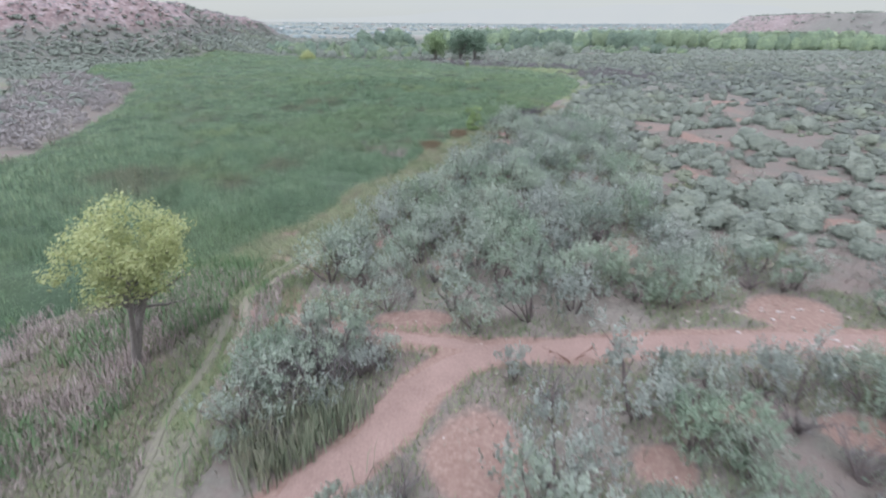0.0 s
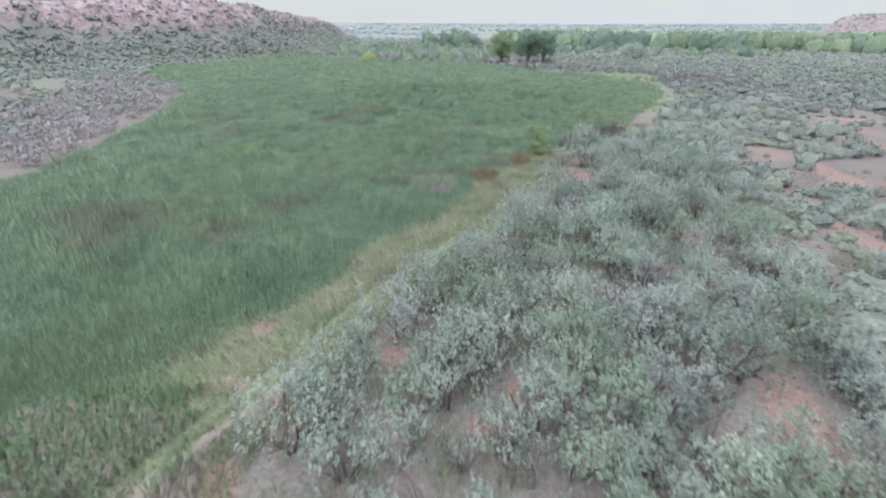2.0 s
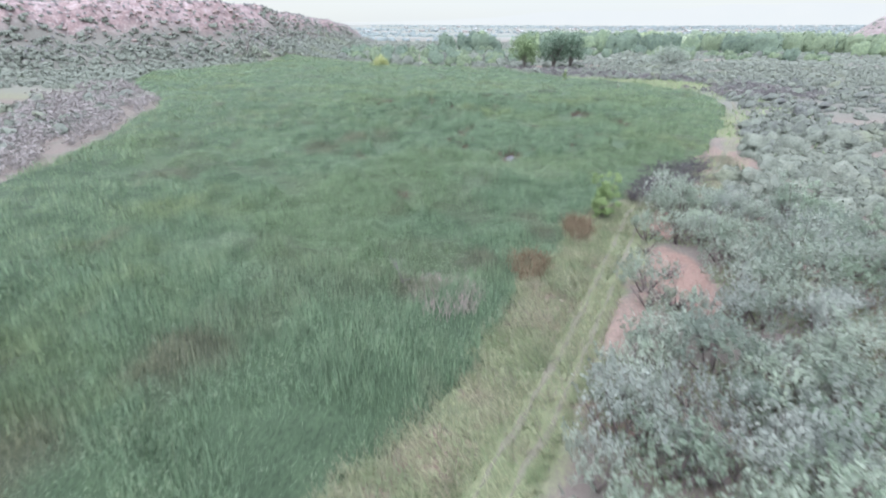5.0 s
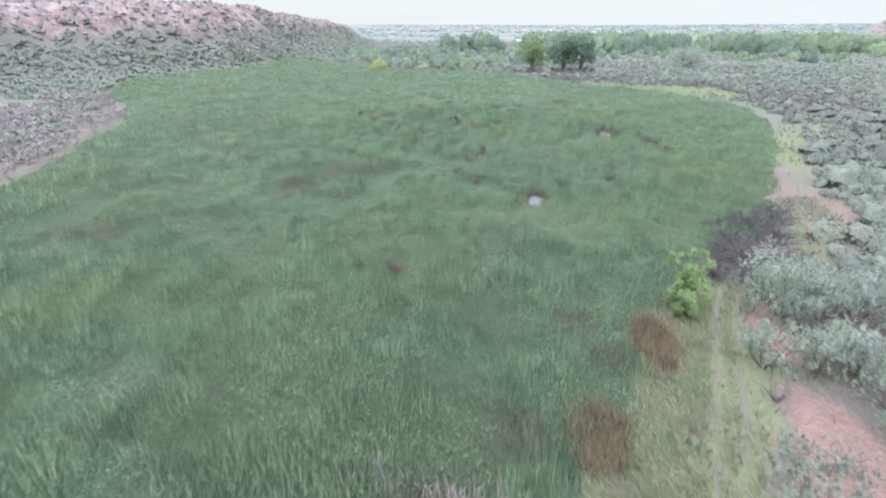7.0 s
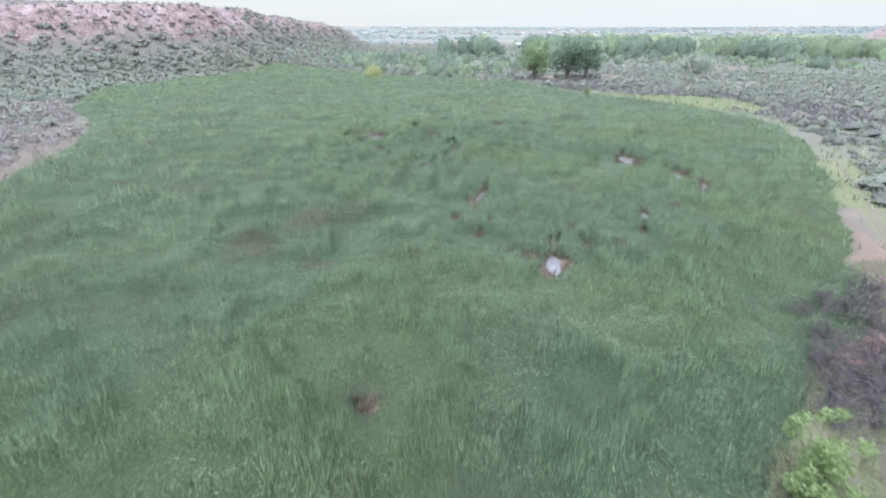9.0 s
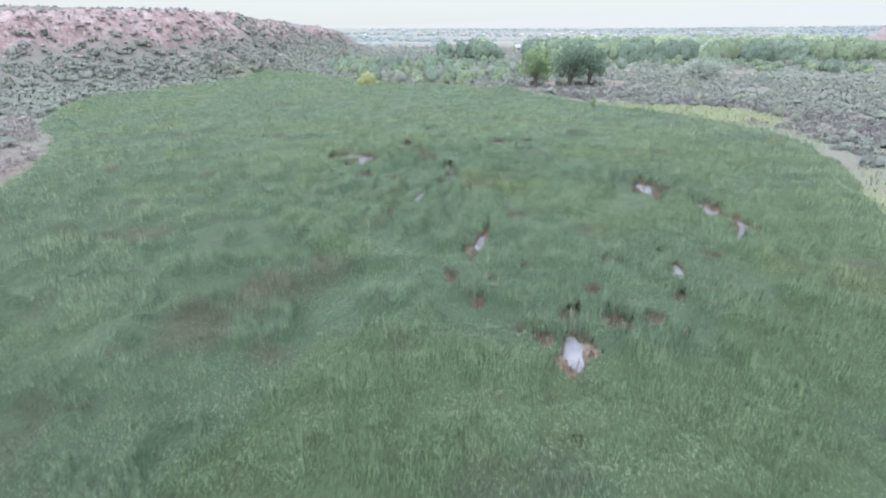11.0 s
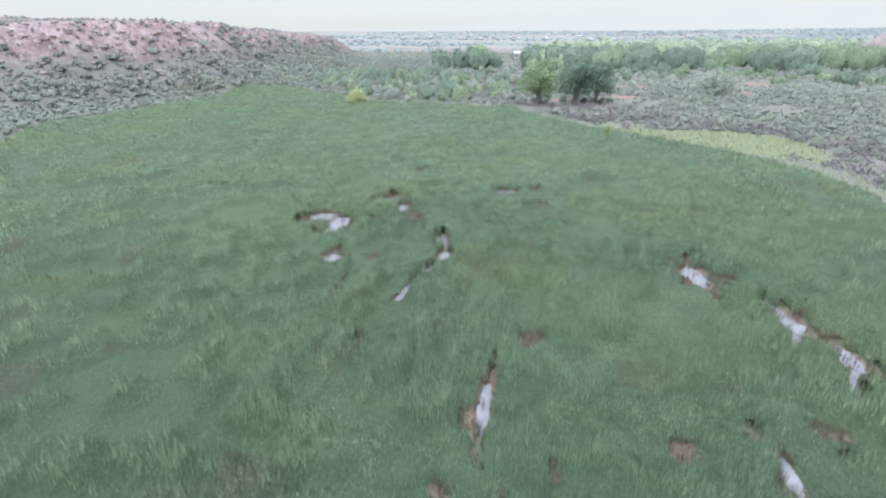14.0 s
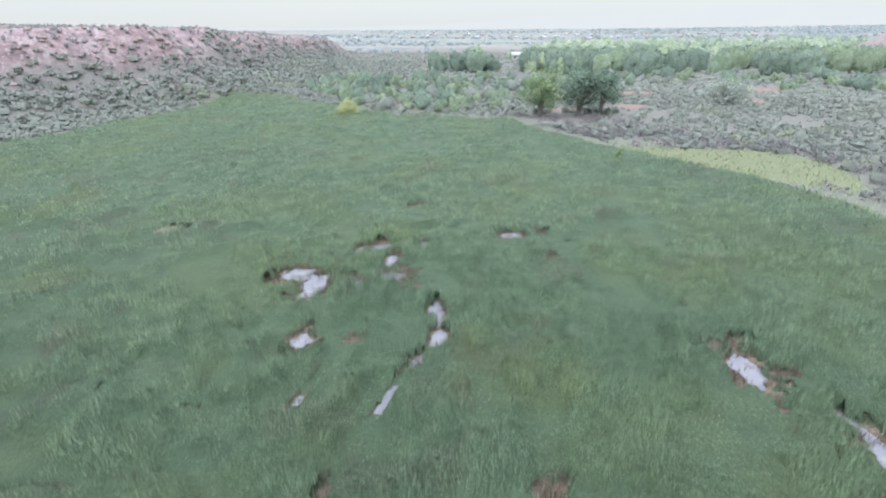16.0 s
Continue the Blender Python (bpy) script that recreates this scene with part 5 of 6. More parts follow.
keep_n = (d_n < -3) & (d_n > -32) & (meadow_strip(nx_, ny_) < 0) & (ny_ > 175) & (rng.random(len(nx_)) < 0.3 + 0.7 * smooth(0.4, 0.55, fbm(nx_, ny_, 10, 260, 3)))
stuff("grey_brush", [shrub_geo(665 + k, 1.7, 1.9, 70, (0.6, 0.25), 12, 3)[1] for k in range(3)], nx_[keep_n], ny_[keep_n], rng.uniform(0.6, 1.1, keep_n.sum()), GREY_MASS,
      "grey leafless brush behind the far grass strip", "shrubs")
WEST_BRUSH = leafy("bleached_brush", [(0.20, 0.182, 0.19), (0.27, 0.25, 0.255), (0.37, 0.34, 0.335)], gloss=0.9, through_light=0.1)
stuff("grey_brush", brush_crowns, wx_[keep], wy_[keep], rng.uniform(0.6, 1.2, keep.sum()), WEST_BRUSH, "grey leafless brush on the dry marsh margin", "shrubs")
# dark grey dead brush at the end of the track, and rusty dead reeds beside it
DARK_TWIGS = leafy("dark_dead_twigs", [(0.075, 0.068, 0.082), (0.115, 0.105, 0.122), (0.17, 0.155, 0.165)], gloss=0.9, through_light=0.05)
brush_src = [shrub_thing("dead_brush", *twiggy_geo(670 + k, 1.4, 1.9, 12, 20, True), DARK_TWIGS, "dark purple-grey dead brush at the end of the track", "shrub") for k in range(2)]
for ob in brush_src:
    tagged(ob, group="dead brush by the track")
for n_brush, (x, y, s) in enumerate(((10.2, 85.2, 0.9), (11.8, 86.6, 1.1), (9.4, 87.2, 0.9), (13.4, 88.6, 1.0), (11.6, 94.8, 1.0), (14.6, 95.6, 1.2), (16.6, 97.2, 1.0), (13.2, 96.4, 1.1), (15.2, 93.2, 0.8),
                (8.6, 85.6, 1.0), (10.8, 87.8, 1.2), (12.6, 90.0, 1.1), (9.9, 89.4, 0.9), (14.4, 91.0, 1.0), (13.9, 94.2, 1.1), (11.4, 92.0, 0.9), (17.6, 99.4, 1.1), (7.6, 84.0, 0.9))):
    m = Matrix.Translation((x, y, float(height(x, y)))) @ pose(0, 0, 0, 0, 0, rng.uniform(0, 360))
    if n_brush < 2:
        ob = brush_src[n_brush]
        ob.matrix_basis = m
    else:
        ob = copy_thing(brush_src[n_brush % 2], m)
    ob.scale = (1.5 * s, 1.5 * s, 0.85 * s)


def keep_rust(x, y):
    a = smooth(1.1, 0.6, np.hypot((x + 1.9) / 1.7, (y - 66.8) / 2.4))
    b = smooth(1.1, 0.6, np.hypot((x - 1.9) / 1.3, (y - 74.5) / 3.0))
    return np.maximum(a, b) * (line_dist(x, y, TRACK) > 1.2)
ux, uy = scatter(20000, -5, 5, 62, 79, keep_rust)
v, t = blades(ux, uy, rng.uniform(0.5, 1.4, len(ux)), 0.035, rng.uniform(0.2, 0.9, len(ux)), rng.uniform(0, 6.3, len(ux)), True)
RUST = leafy("rusty_reeds", [(0.10, 0.072, 0.048), (0.17, 0.125, 0.08), (0.27, 0.225, 0.15)], gloss=0.8, through_light=0.2)
tagged(part("rusty_reeds", lit_from_above(mesh_of("rusty_reeds", v, [t], False, True), 5), RUST), "patch of rust-brown dead reeds beside the track", "reeds", kind="stuff")


def keep_lodged(x, y):
    d = marsh_depth(x, y)
    return ((d < 0.8) & (d > -7.5)) * np.where(line_dist(x, y, TRACK) > 0.9, 1.0, 0.6 * (np.abs(line_dist(x, y, TRACK) - 0.55) > 0.17)) * (0.3 + 0.7 * (fbm(x, y, 2.5, 201, 3) > 0.43)) * (x < np.interp(y, [22, 34, 42, 62, 85], [-8.0, -5.8, -3.0, 3.4, 8.6])) * np.interp(y, [22, 30, 60], [0.5, 1.0, 1.0])
ux, uy = scatter(300000, -17, 9, 24, 82, keep_lodged)
v, t = blades(ux, uy, rng.uniform(0.25, 0.8, len(ux)), 0.035, rng.uniform(0.4, 1.1, len(ux)), 3.6 + rng.normal(0, 0.9, len(ux)), False)
LODGED = leafy("lodged_grass", [(0.188, 0.263, 0.144), (0.269, 0.331, 0.188), (0.369, 0.381, 0.25), (0.488, 0.456, 0.331)], [((0.15, 0.225, 0.105), 0.32, 0.53), ((0.33, 0.265, 0.225), 0.45, 0.58), ((0.48, 0.46, 0.31), 0.2, 0.6)], gloss=0.6)
tagged(part("lodged_grass", lit_from_above(mesh_of("lodged_grass", v, [t], False, True), 3), LODGED), "flattened pale grass between reeds and track", "grass", kind="stuff")


def tree_parts(seed, tall, wide, trunk_r, bole, limbs, leaf_count, leaf, forks=1, flat_top=0.8, dome=False, lite=False):
    """A tapered trunk, limbs in two orders, and a crown of leaf clumps with gaps."""
    r = np.random.default_rng(seed)
    wood, crown = Geo(), Geo()
    tips = []
    for f in range(forks):
        a = 6.283 * f / max(1, forks) + r.random()
        lean = 0.0 if forks == 1 else (0.05 if dome else 0.16)
        pts, d = branch((0.25 * trunk_r * f, 0, -0.3), (lean * np.cos(a), lean * np.sin(a), 1), tall * 0.72, 0.06, r, 7)
        wood.tube(pts, np.linspace(trunk_r * (1.0 if f == 0 else 0.75), trunk_r * 0.25, len(pts)), 5 if lite else 9)
        tips.append(pts[-1])
        for k in range(limbs):
            h = bole + (1 - bole) * (k + r.random()) / limbs
            q = pts[0] + (pts[-1] - pts[0]) * h
            i = int(h * 7)
            q = pts[i] + (pts[min(i + 1, 7)] - pts[i]) * (h * 7 - i)
            b = r.uniform(0, 6.283)
            reach = wide * r.uniform(0.55, 0.95) * (1.1 - 0.5 * h)
            p2, d2 = branch(q, (np.cos(b), np.sin(b), r.uniform(0.25, 0.9)), reach, 0.14, r, 5)
            wood.tube(p2, np.linspace(trunk_r * 0.34, trunk_r * 0.08, len(p2)), 3 if lite else 6)
            tips.extend([p2[-1], p2[3]])
            for _ in range(3):
                p3, _ = branch(p2[r.integers(2, 6)], d2 + r.normal(0, 0.7, 3), reach * 0.4, 0.2, r, 3)
                if not lite:
                    wood.tube(p3, np.linspace(trunk_r * 0.1, trunk_r * 0.03, len(p3)), 4)
                tips.append(p3[-1])
    c = np.array(tips)
    low = bole * tall * 0.75
    extra = []
    for _ in range(len(c) // 2):
        a, q = r.uniform(0, 6.283), np.sqrt(r.random()) * wide
        top = low + (tall - low) * (flat_top * np.sqrt(max(0, 1 - (q / wide) ** 2)) * r.uniform(0.5, 1) + 0.15)
        extra.append((q * np.cos(a), q * np.sin(a), min(top, tall * 0.95)))
    c = np.vstack([c, extra])
    c = c[c[:, 2] > low]
    if dome:
        off = (c - [0, 0, tall * 0.725]) / [wide, wide, tall * 0.25]
        c = c[np.linalg.norm(off, axis=1) < 1.0]
    size = r.uniform(0.12, 0.26, len(c)) * wide * 1.15
    pick = r.choice(len(c), leaf_count, p=size ** 2 / (size ** 2).sum())
    g = r.normal(size=(leaf_count, 3))
    g = g / np.linalg.norm(g, axis=1, keepdims=True) * r.uniform(0.3, 1.1, (leaf_count, 1))
    at = c[pick] + g * size[pick, None] * [1, 1, 0.8]
    crown.leaves(at, leaf, leaf * (0.9 if lite else 0.6), r, 0.3, lite, g, 0.9)
    if dome:
        off = c[:, :2].mean(0) - [1.15, 0.0]
        for g in (wood, crown):
            g.v = [a - np.concatenate([off[None] * np.clip(a[:, 2:3], 0, None) / (tall * 0.68), a[:, 2:3] * 0], 1) for a in g.v]
    return wood, crown


def round_tree(seed, tall, wide, trunk_r, count, leaf):
    """A riverside tree far off: trunk and limbs, and a swelling leafy crown."""
    wood = tree_parts(seed, tall, wide, trunk_r, 0.2, 3, 12, 1.0, 2, lite=True)[0]
    return wood, mound_geo(seed, wide * 1.15, tall * 0.95, count, leaf, 9, 12, 6, tall * 0.14, 0.5)


def tree(name, x, y, geo, leaf_material, label, category="tree", turn=0.0, wood_material=None):
    ob = tagged(new(name), label, category)
    ob.matrix_basis = pose(x, y, float(height(x, y)), 0, 0, turn)
    part("trunk", geo[0].mesh("trunk", True), wood_material or BARK, ob)
    part("crown", geo[1].mesh("crown"), leaf_material, ob)
    return ob


tree("cottonwood_tree", -13.6, 18.3, tree_parts(11, 8.15, 2.65, 0.23, 0.5, 11, 19000, 0.14, 3, 1.0, True), TRACK_TREE, "young cottonwood with pale yellow-green leaves by the track")
tree("willow_bush", 4.2, 78.4, shrub_geo(13, 0.72, 3.9, 7000, (0.16, 0.1), 30, 5, 0.1, 0.2, 1.9), LIME, "bright lime-green young willow at the reed edge", "bush")
tree("round_bush", -73.5, 274, shrub_geo(14, 3.2, 5.0, 3200, (0.5, 0.36), 34, 5, 0.1, 0.3, 1.6), YELLOW, "rounded yellow-green bush at the far reed edge", "bush")

tree("sapling", 6.6, 208, shrub_geo(15, 0.6, 4.6, 900, (0.3, 0.2), 14, 2, 0.25, 0.15, 1.4), LIME, "slender pale green sapling standing in the reeds", "sapling")

# the two great cottonwoods beyond the marsh
tree("cottonwood_tree", -8.3, 277, tree_parts(21, 15.4, 7.2, 0.7, 0.2, 10, 7000, 0.6, 3), POPLAR_PALE, "large old cottonwood with yellowish green crown and grey trunks")
tree("cottonwood_tree", 4.6, 281.5, tree_parts(22, 16.6, 7.4, 0.8, 0.26, 10, 7500, 0.6, 3), POPLAR, "large old cottonwood with dark green crown and several trunks", turn=60)
tree("cottonwood_tree", 12.2, 285, tree_parts(23, 15.8, 7.0, 0.7, 0.26, 8, 6000, 0.6, 2), POPLAR, "dark green cottonwood beside the great old ones", turn=10)
tree("cottonwood_tree", 61, 314, tree_parts(24, 8.5, 9.5, 0.4, 0.15, 7, 1800, 0.9, 3), SAGE, "low grey-green spreading tree beyond the marsh")

grove = [round_tree(30 + k, 13 + 2 * (k % 3), 6.2 + 0.6 * (k % 2), 0.5, 420, 1.25) for k in range(4)]
g_src = [tree("cottonwood_tree", -78 + 13 * k, 492 + 10 * (k % 2), grove[k], DARK_WOODS, "dark green cottonwood in the valley grove") for k in range(4)]
g_pale = [tree("cottonwood_tree", 10 + 22 * k, 560 + 16 * (k % 2), grove[(k + 1) % 4], GROVE_PALE, "pale green cottonwood in the riverside woods") for k in range(2)]
for ob in g_src + g_pale:
    tagged(ob, group="riverside cottonwoods")
for k in range(115):
    x = rng.uniform(-30, 400)
    y = rng.uniform(462, 600) + 0.2 * max(0, x - 100)
    if abs(x + 27) < 13:
        x += 30
    src = g_pale[k % 2] if rng.random() < 0.15 + 0.4 * (x > 130) else g_src[k % 4]
    copy_thing(src, pose(x, y, float(height(x, y)) - 0.2, 0, 0, rng.uniform(0, 360)))
# lower trees and tall bushes between the marsh and the woods
low_geos = [round_tree(70 + k, 5.5 + 0.8 * (k % 3), 3.0, 0.2, 150, 0.75) for k in range(4)]
low_src = [tree("low_tree", (-70, -88, -60, -45)[k], (300, 318, 330, 300)[k], low_geos[k], (WOODS, GROVE_PALE, DARK_WOODS, FAR_SAGE)[k], "low green riverside tree beyond the reeds") for k in range(4)]
for ob in low_src:
    tagged(ob, group="low riverside trees")
for k in range(210):
    x = rng.uniform(-115, -12) if k < 150 else rng.uniform(0, 180)
    y = rng.uniform(282, 410) if k < 150 else rng.uniform(370, 460)
    if marsh_depth(np.array([x]), np.array([y]))[0] < -4 and bare_soil(np.array([x]), np.array([y]))[0] > 0.8 and bluff(x, y) < 0.2:
        ob = copy_thing(low_src[k % 4], pose(x, y, float(height(x, y)) - 0.2, 0, 0, rng.uniform(0, 360)))
        ob.scale = [rng.uniform(0.6, 1.15)] * 3
wood_geos = [mound_geo(40 + k, 6.6, 13.0, 46, 1.5, 6, 11, 6, 1.5) for k in range(6)]
wx, wy = jitter(-60, 800, 480, 1350, 15)
keep = (rng.random(len(wx)) < np.interp(wy, [480, 570, 680, 1350], [0.95, 0.8, 0.6, 0.5]) * smooth(0.40, 0.52, fbm(wx * 0.6, wy, 55, 190, 3))) & (mesa(wx, wy) < 0) & (wx > -60 + 0.12 * (wy - 480)) & in_view(wx, wy, 0) & ~((np.abs(wx + 27) < 13) & (wy < 690))
# leaf colours paled for the farther trees, painting in the haze
HAZED_WOODS = leafy("hazed_riverside_leaves", [(0.18, 0.234, 0.188), (0.252, 0.318, 0.237), (0.336, 0.408, 0.294), (0.432, 0.504, 0.35)], gloss=0.6, grain=0.65, speck=0.9)
for mat, part_of, label in ((WOODS, wy < 640, "green riverside woods across the valley"), (HAZED_WOODS, wy >= 640, "green woods and field edges far across the valley, paled by painted haze")):
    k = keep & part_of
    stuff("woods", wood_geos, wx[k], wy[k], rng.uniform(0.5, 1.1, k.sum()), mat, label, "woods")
# pale blue-grey leaves: aerial haze mixed into the base colour
FAR_LEAF = leafy("hazed_plain_leaves", [(0.228, 0.276, 0.288), (0.276, 0.324, 0.331), (0.348, 0.39, 0.388)], gloss=0.8)
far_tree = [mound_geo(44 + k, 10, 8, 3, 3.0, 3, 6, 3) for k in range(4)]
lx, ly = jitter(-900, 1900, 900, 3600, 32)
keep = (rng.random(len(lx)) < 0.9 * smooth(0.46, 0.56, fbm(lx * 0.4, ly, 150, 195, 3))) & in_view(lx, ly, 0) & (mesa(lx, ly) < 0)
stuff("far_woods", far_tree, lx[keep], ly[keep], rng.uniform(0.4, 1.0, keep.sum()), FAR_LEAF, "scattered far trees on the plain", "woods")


def snag(name, x, y, tall, seed, label, mat=None, stems=1, spread=0.3, sub=5):
    """A dead, leafless tree or branch."""
    r = np.random.default_rng(seed)
    ob = tagged(new(name), label, "dead tree")
    ob.matrix_basis = pose(x, y, float(height(x, y)), 0, 0, r.uniform(0, 360))
    for k in range(stems):
        a = r.uniform(0, 6.283)
        g, b = Geo(), Geo()
        pts, d = branch((0, 0, -0.2), (spread * np.cos(a), spread * np.sin(a), 1), tall * r.uniform(0.75, 1), 0.1, r, 6)
        base = max(0.022, tall * 0.018)
        g.tube(pts, np.linspace(base, base * 0.2, len(pts)), 6)
        for _ in range(sub):
            q = pts[r.integers(2, 6)]
            p2, d2 = branch(q, d + r.normal(0, 0.7, 3), tall * r.uniform(0.2, 0.45), 0.2, r, 4)
            b.tube(p2, np.linspace(base * 0.45, base * 0.1, len(p2)), 4)
            for _ in range(2):
                p3, _ = branch(p2[r.integers(1, 4)], d2 + r.normal(0, 0.7, 3), tall * 0.15, 0.2, r, 2)
                b.tube(p3, [base * 0.2, base * 0.12, base * 0.06], 3)
        part("stem", g.mesh("stem", True), mat or PALE_WOOD, ob)
        part("branchwork", b.mesh("branchwork", True), mat or PALE_WOOD, ob)
    return ob


snag("dead_tree", -146, 285, 11, 61, "tall bare grey tree at the reed edge", BARK, 3, 0.25, 7)
snag("dead_tree", -56, 280, 7, 62, "pale leafless snag behind the reeds", None, 2, 0.2)
snag("dead_tree", 19.7, 183.4, 4.2, 64, "thin dead stem standing in the reeds", None, 1, 0.1, 3)
snag("dead_tree", -25, 214, 4.2, 65, "thin dead pole standing in the reeds", None, 1, 0.05, 1)
snag("dead_shrub", -31.2, 204, 3.0, 66, "grey dead bush among the reeds", GREY, 5, 0.5, 6)
snag("dead_branch", 7.0, 19.4, 1.8, 67, "twisted reddish dead branch beside the dirt road", RED_WOOD, 3, 0.9, 5)
snag("dead_branch", -9.4, 62.3, 2.6, 68, "bleached dead branches sticking out of the reeds", GREY, 4, 0.5, 6)
snag("dead_tree", -51.8, 64.6, 5.0, 69, "bleached dead tree at the marsh margin", None, 3, 0.5, 5)
snag("dead_tree", -57, 75, 4.0, 70, "bleached dead tree at the marsh margin", None, 2, 0.6, 5)
snag("fallen_branch", 9.6, 84.3, 2.4, 71, "heap of grey fallen branches beside the track", GREY, 5, 1.4, 5)
for x, y, s in ((7.0, 66.6, 0.75), (6.5, 70.6, 0.65), (-4.9, 17.0, 1.3), (-5.9, 15.6, 1.2), (-2.9, 17.6, 1.1)):
    ob = copy_thing(first_dead[rng.integers(0, 3)], Matrix.Translation((x, y, float(height(x, y)))) @ pose(0, 0, 0, 0, 0, rng.uniform(0, 360)))
    ob.scale = (1.2 * s, 1.2 * s, 1.1 * s)


# green tufts in the dry ground by the cottonwood, and standing straw
def keep_tuft(x, y):
    return (marsh_depth(x, y) < 0.8) * smooth(0.43, 0.56, fbm(x, y, 3.2, 230, 3)) * (line_dist(x, y, TRACK) > 0.5) * (x < np.interp(y, [5, 24, 32], [-8, -9, -12]))
ux, uy = scatter(26000, -24, -7, 6, 30, keep_tuft)
v, t = blades(ux, uy, rng.uniform(0.4, 1.1, len(ux)), 0.05, rng.uniform(0.1, 0.5, len(ux)), rng.uniform(0, 6.3, len(ux)), True)
TUFT = leafy("green_tufts", [(0.09, 0.16, 0.085), (0.14, 0.23, 0.11), (0.20, 0.29, 0.15)], gloss=0.5)
tagged(part("green_tufts", lit_from_above(mesh_of("green_tufts", v, [t], False, True), 5), TUFT), "green grass tufts in dry ground by the cottonwood", "grass", kind="stuff")


def keep_stand(x, y):
    a = (marsh_depth(x, y) < 0.8) * smooth(0.40, 0.52, fbm(x, y, 2.8, 240, 3)) * (line_dist(x, y, TRACK) > 0.8) * (x < -8.5) * (y < 28)
    return np.maximum(a, smooth(1.2, 0.5, np.hypot((x + 6.6) / 2.2, (y - 60.8) / 2.4)) * 0.9)
ux, uy = scatter(125000, -24, -3, 6, 64, keep_stand)
v, t = blades(ux, uy, rng.uniform(0.3, 0.8, len(ux)) * np.where(uy > 50, 2.2, 1.0), 0.035, rng.uniform(0.1, 0.5, len(ux)), rng.uniform(0, 6.3, len(ux)), True)
STAND = leafy("standing_straw", [(0.312, 0.248, 0.24), (0.403, 0.33, 0.319), (0.52, 0.444, 0.423)], gloss=0.8, through_light=0.15)
tagged(part("standing_straw", lit_from_above(mesh_of("standing_straw", v, [t], False, True), 5), STAND), "standing pinkish dry straw", "grass", kind="stuff")

# ---- small things ----
def rock_mesh(seed):
    r = np.random.default_rng(seed)
    bm = bmesh.new()
    bmesh.ops.create_icosphere(bm, subdivisions=1, radius=1.0)
    for v in bm.verts:
        v.co *= r.uniform(0.7, 1.2)
        v.co.z *= 0.6
    me = bpy.data.meshes.new("rock")
    bm.to_mesh(me)
    bm.free()
    me.materials.append(STONE)
    return me


rocks = [rock_mesh(700 + k) for k in range(5)]
for k in range(150):
    if k < 95:
        x = rng.uniform(13, 34)
        y = float(np.interp(x, [13, 18.8, 24, 40], [20.9, 21.5, 21.4, 22.5])) + rng.choice([-1, 1]) * rng.uniform(0.9, 3.2) + (1.0 if x > 18 else 0)
    else:
        x, y = rng.uniform(-2, 14), rng.uniform(12, 24)
    ob = new("rock", rocks[k % 5])
    s = rng.uniform(0.05, 0.2) if k < 95 else rng.uniform(0.03, 0.09)
    ob.matrix_basis = Matrix.Translation((x, y, float(height(x, y)) + 0.2 * s)) @ pose(0, 0, 0, 0, 0, rng.uniform(0, 360)) @ Matrix.Scale(s, 4)
    tagged(ob, "pale stone lying on the dirt beside the road", "rock", "stones by the road")


def flat_material(name, a, b, scale=0.5):
    m, n, l, bsdf = material(name)
    l.new(ramp(n, l, noise_node(n, l, scale, 4), [(0.3, a), (0.7, b)]), bsdf.inputs["Base Color"])
    bsdf.inputs["Roughness"].default_value = 0.8
    return m


WALL = flat_material("pale_plaster", (0.37, 0.36, 0.35), (0.45, 0.44, 0.425))
ROOF = flat_material("weathered_metal_roof", (0.38, 0.39, 0.41), (0.48, 0.49, 0.50))
ROOF_RED = flat_material("dull_red_roof", (0.24, 0.20, 0.19), (0.30, 0.26, 0.245))
PANE = flat_material("dark_window", (0.05, 0.06, 0.07), (0.08, 0.09, 0.10))


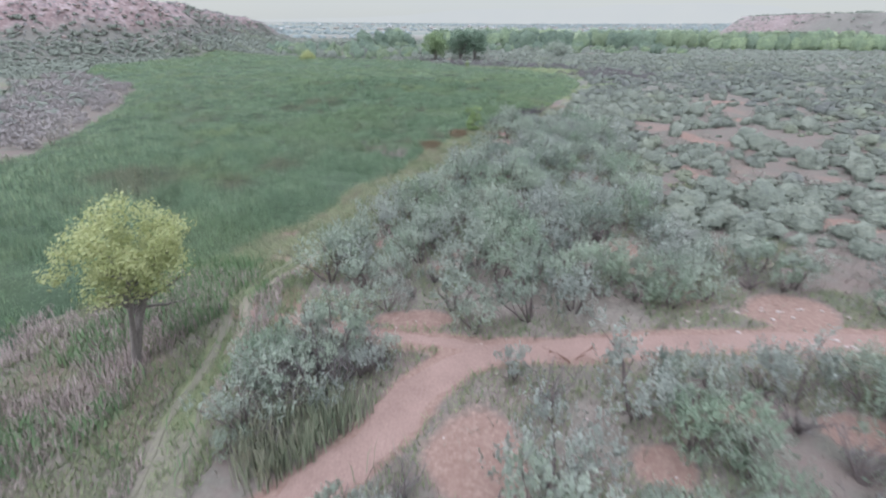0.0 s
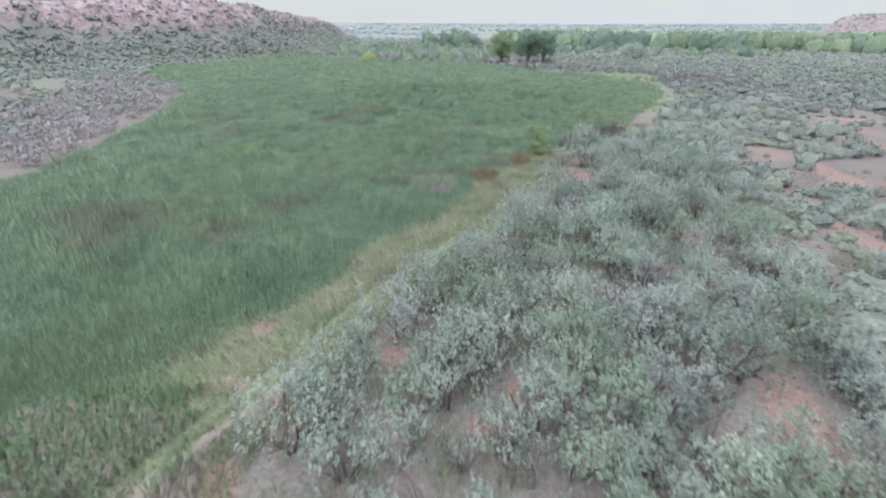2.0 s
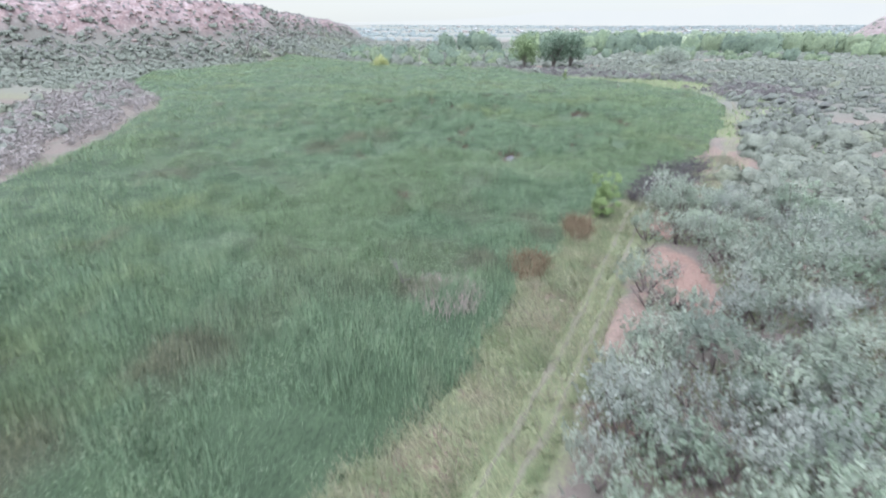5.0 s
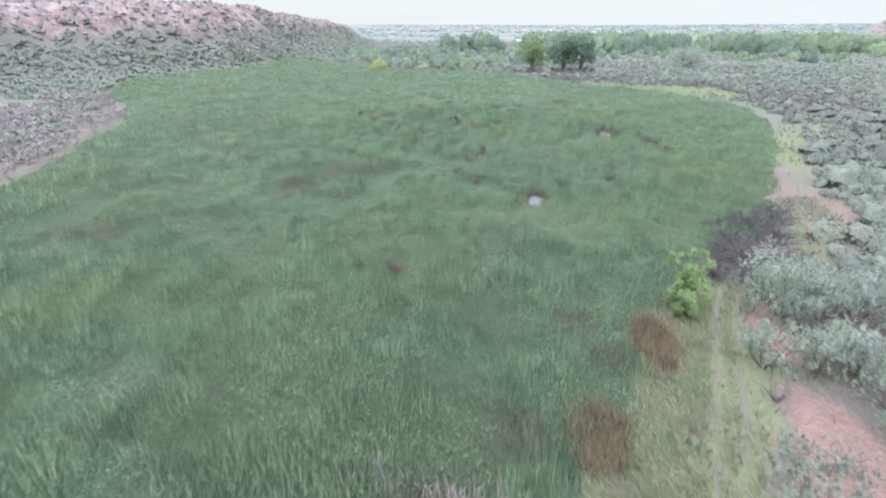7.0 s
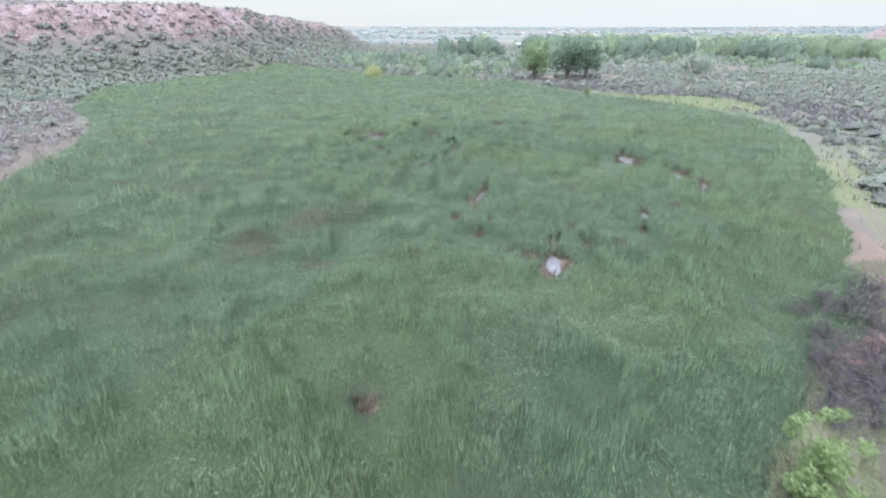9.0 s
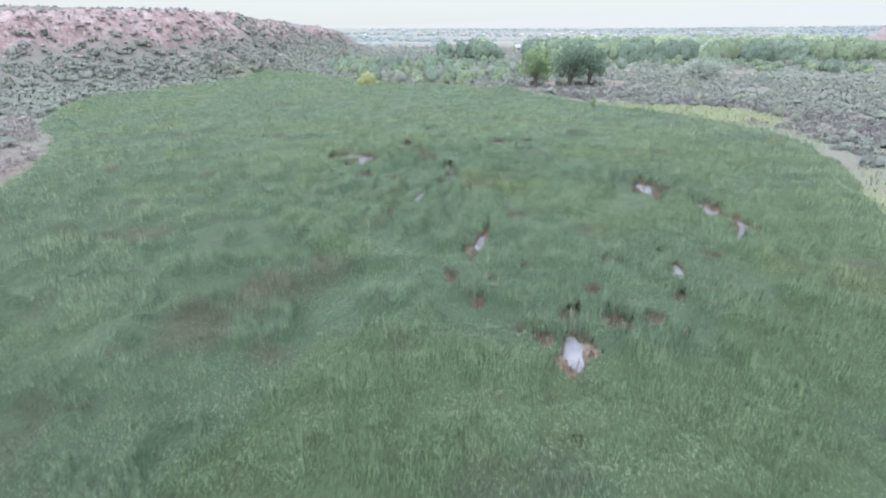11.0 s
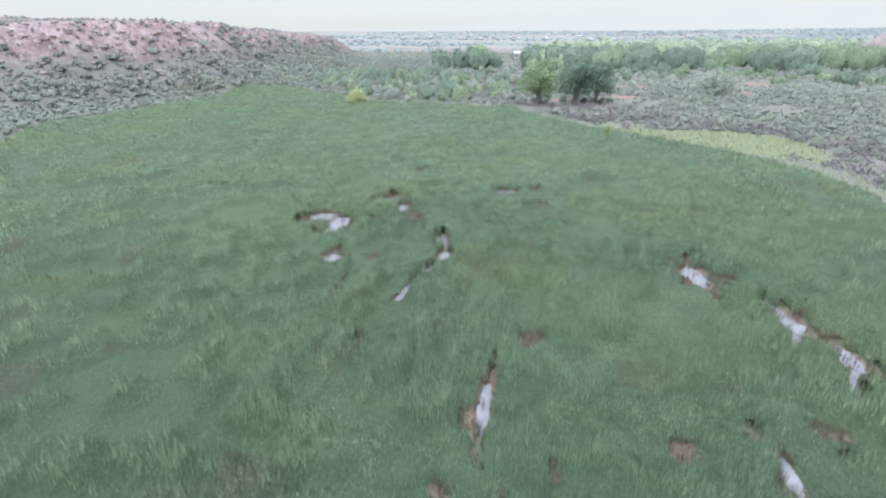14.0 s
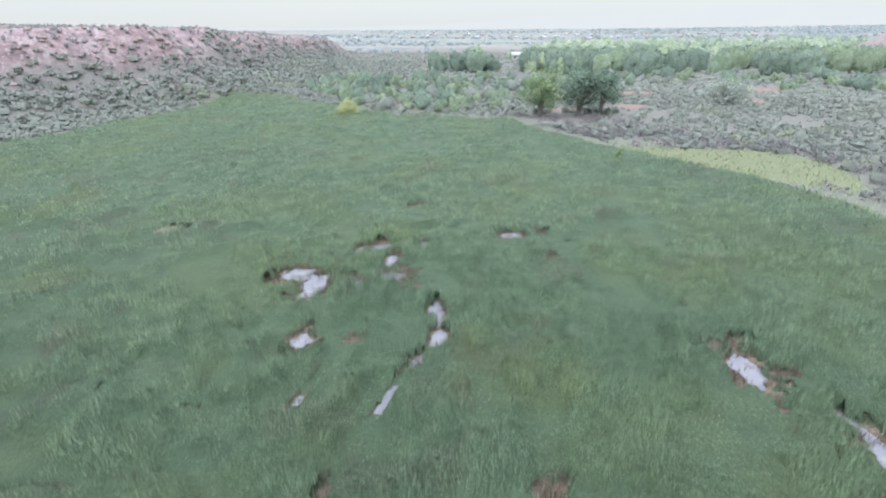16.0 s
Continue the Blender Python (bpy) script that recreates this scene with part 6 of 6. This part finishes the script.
def house(x, y, long, wide, tall, turn, roof, label):
    """A gabled house: walls, two roof slopes with eaves, windows let into a frame."""
    ob = tagged(new("house"), label, "house")
    ob.matrix_basis = pose(x, y, float(height(x, y)) - 0.3, 0, 0, turn)
    a, b, rise = long / 2, wide / 2, wide * 0.28
    v = [(-a, -b, 0), (a, -b, 0), (a, b, 0), (-a, b, 0), (-a, -b, tall), (a, -b, tall), (a, b, tall), (-a, b, tall), (-a, 0, tall + rise), (a, 0, tall + rise)]
    part("wall", mesh_of("wall", v, [[(0, 1, 5, 4), (2, 3, 7, 6)], [(1, 2, 6, 9, 5), (3, 0, 4, 8, 7)]]), WALL, ob)
    e, th = 0.6, 0.25
    for side in (-1, 1):
        q = [(-a - e, side * (b + e), tall - e * 0.5), (a + e, side * (b + e), tall - e * 0.5), (a + e, 0, tall + rise + 0.05), (-a - e, 0, tall + rise + 0.05)]
        top = [(p[0], p[1], p[2] + th) for p in q]
        part("roof_slope", mesh_of("roof_slope", q + top, [[(0, 1, 2, 3), (4, 5, 6, 7), (0, 1, 5, 4), (1, 2, 6, 5), (2, 3, 7, 6), (3, 0, 4, 7)]]), roof, ob)
    for k in range(max(2, int(long / 5))):
        cx = -a + long * (k + 0.5) / max(2, int(long / 5))
        w = [(cx - 0.7, -b - 0.06, tall * 0.35), (cx + 0.7, -b - 0.06, tall * 0.35), (cx + 0.7, -b - 0.06, tall * 0.8), (cx - 0.7, -b - 0.06, tall * 0.8)]
        back = [(p[0], -b + 0.1, p[2]) for p in w]
        part("window", mesh_of("window", w + back, [[(0, 1, 2, 3), (0, 1, 5, 4), (1, 2, 6, 5), (2, 3, 7, 6), (3, 0, 4, 7)]]), PANE, ob)
    return ob


RIDGE, rn, rl, rb = material("haze_glow_ridge")
# emits a near-sky colour of its own, standing in for distance haze
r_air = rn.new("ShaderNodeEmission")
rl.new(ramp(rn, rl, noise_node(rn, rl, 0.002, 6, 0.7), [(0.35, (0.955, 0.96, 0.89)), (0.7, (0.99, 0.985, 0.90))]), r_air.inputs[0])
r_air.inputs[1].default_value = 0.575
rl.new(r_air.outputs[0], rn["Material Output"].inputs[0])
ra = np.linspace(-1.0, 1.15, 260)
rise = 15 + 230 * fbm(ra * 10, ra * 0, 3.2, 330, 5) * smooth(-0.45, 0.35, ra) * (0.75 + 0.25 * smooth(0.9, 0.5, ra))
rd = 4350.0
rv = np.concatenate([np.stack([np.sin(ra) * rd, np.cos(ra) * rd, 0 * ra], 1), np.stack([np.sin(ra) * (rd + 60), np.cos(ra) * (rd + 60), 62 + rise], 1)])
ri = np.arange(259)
tagged(part("backdrop", mesh_of("backdrop", rv, [np.stack([ri, ri + 1, ri + 261, ri + 260], 1)], True), RIDGE), "faint mountains beyond the plain, glowing with painted haze", "mountains", kind="structure")
house(-27, 690, 12, 9, 5.5, 15, ROOF, "pale house with a light metal roof among riverside trees")
for k, (x, y, s) in enumerate(((318, 830, 18), (345, 850, 14), (372, 842, 16), (300, 850, 12), (395, 880, 20))):
    house(x, y, s, 9, 4, rng.uniform(-30, 30), ROOF if k % 2 else ROOF_RED, "low far house with a plain roof across the valley")
src_a = house(150, 1700, 15, 9, 4, 10, ROOF, "far pale house on the plain")
src_b = house(420, 1820, 18, 10, 4, -15, ROOF_RED, "far pale house on the plain")
for ob in (src_a, src_b):
    tagged(ob, group="houses on the plain")
for k in range(100):
    y = rng.uniform(1700, 3300)
    x = rng.uniform(-0.32, 0.62) * y
    if mesa(x, y) < 0:
        copy_thing((src_a, src_b)[k % 3 == 0], pose(x, y, float(height(x, y)) - 0.5, 0, 0, rng.uniform(0, 360)))
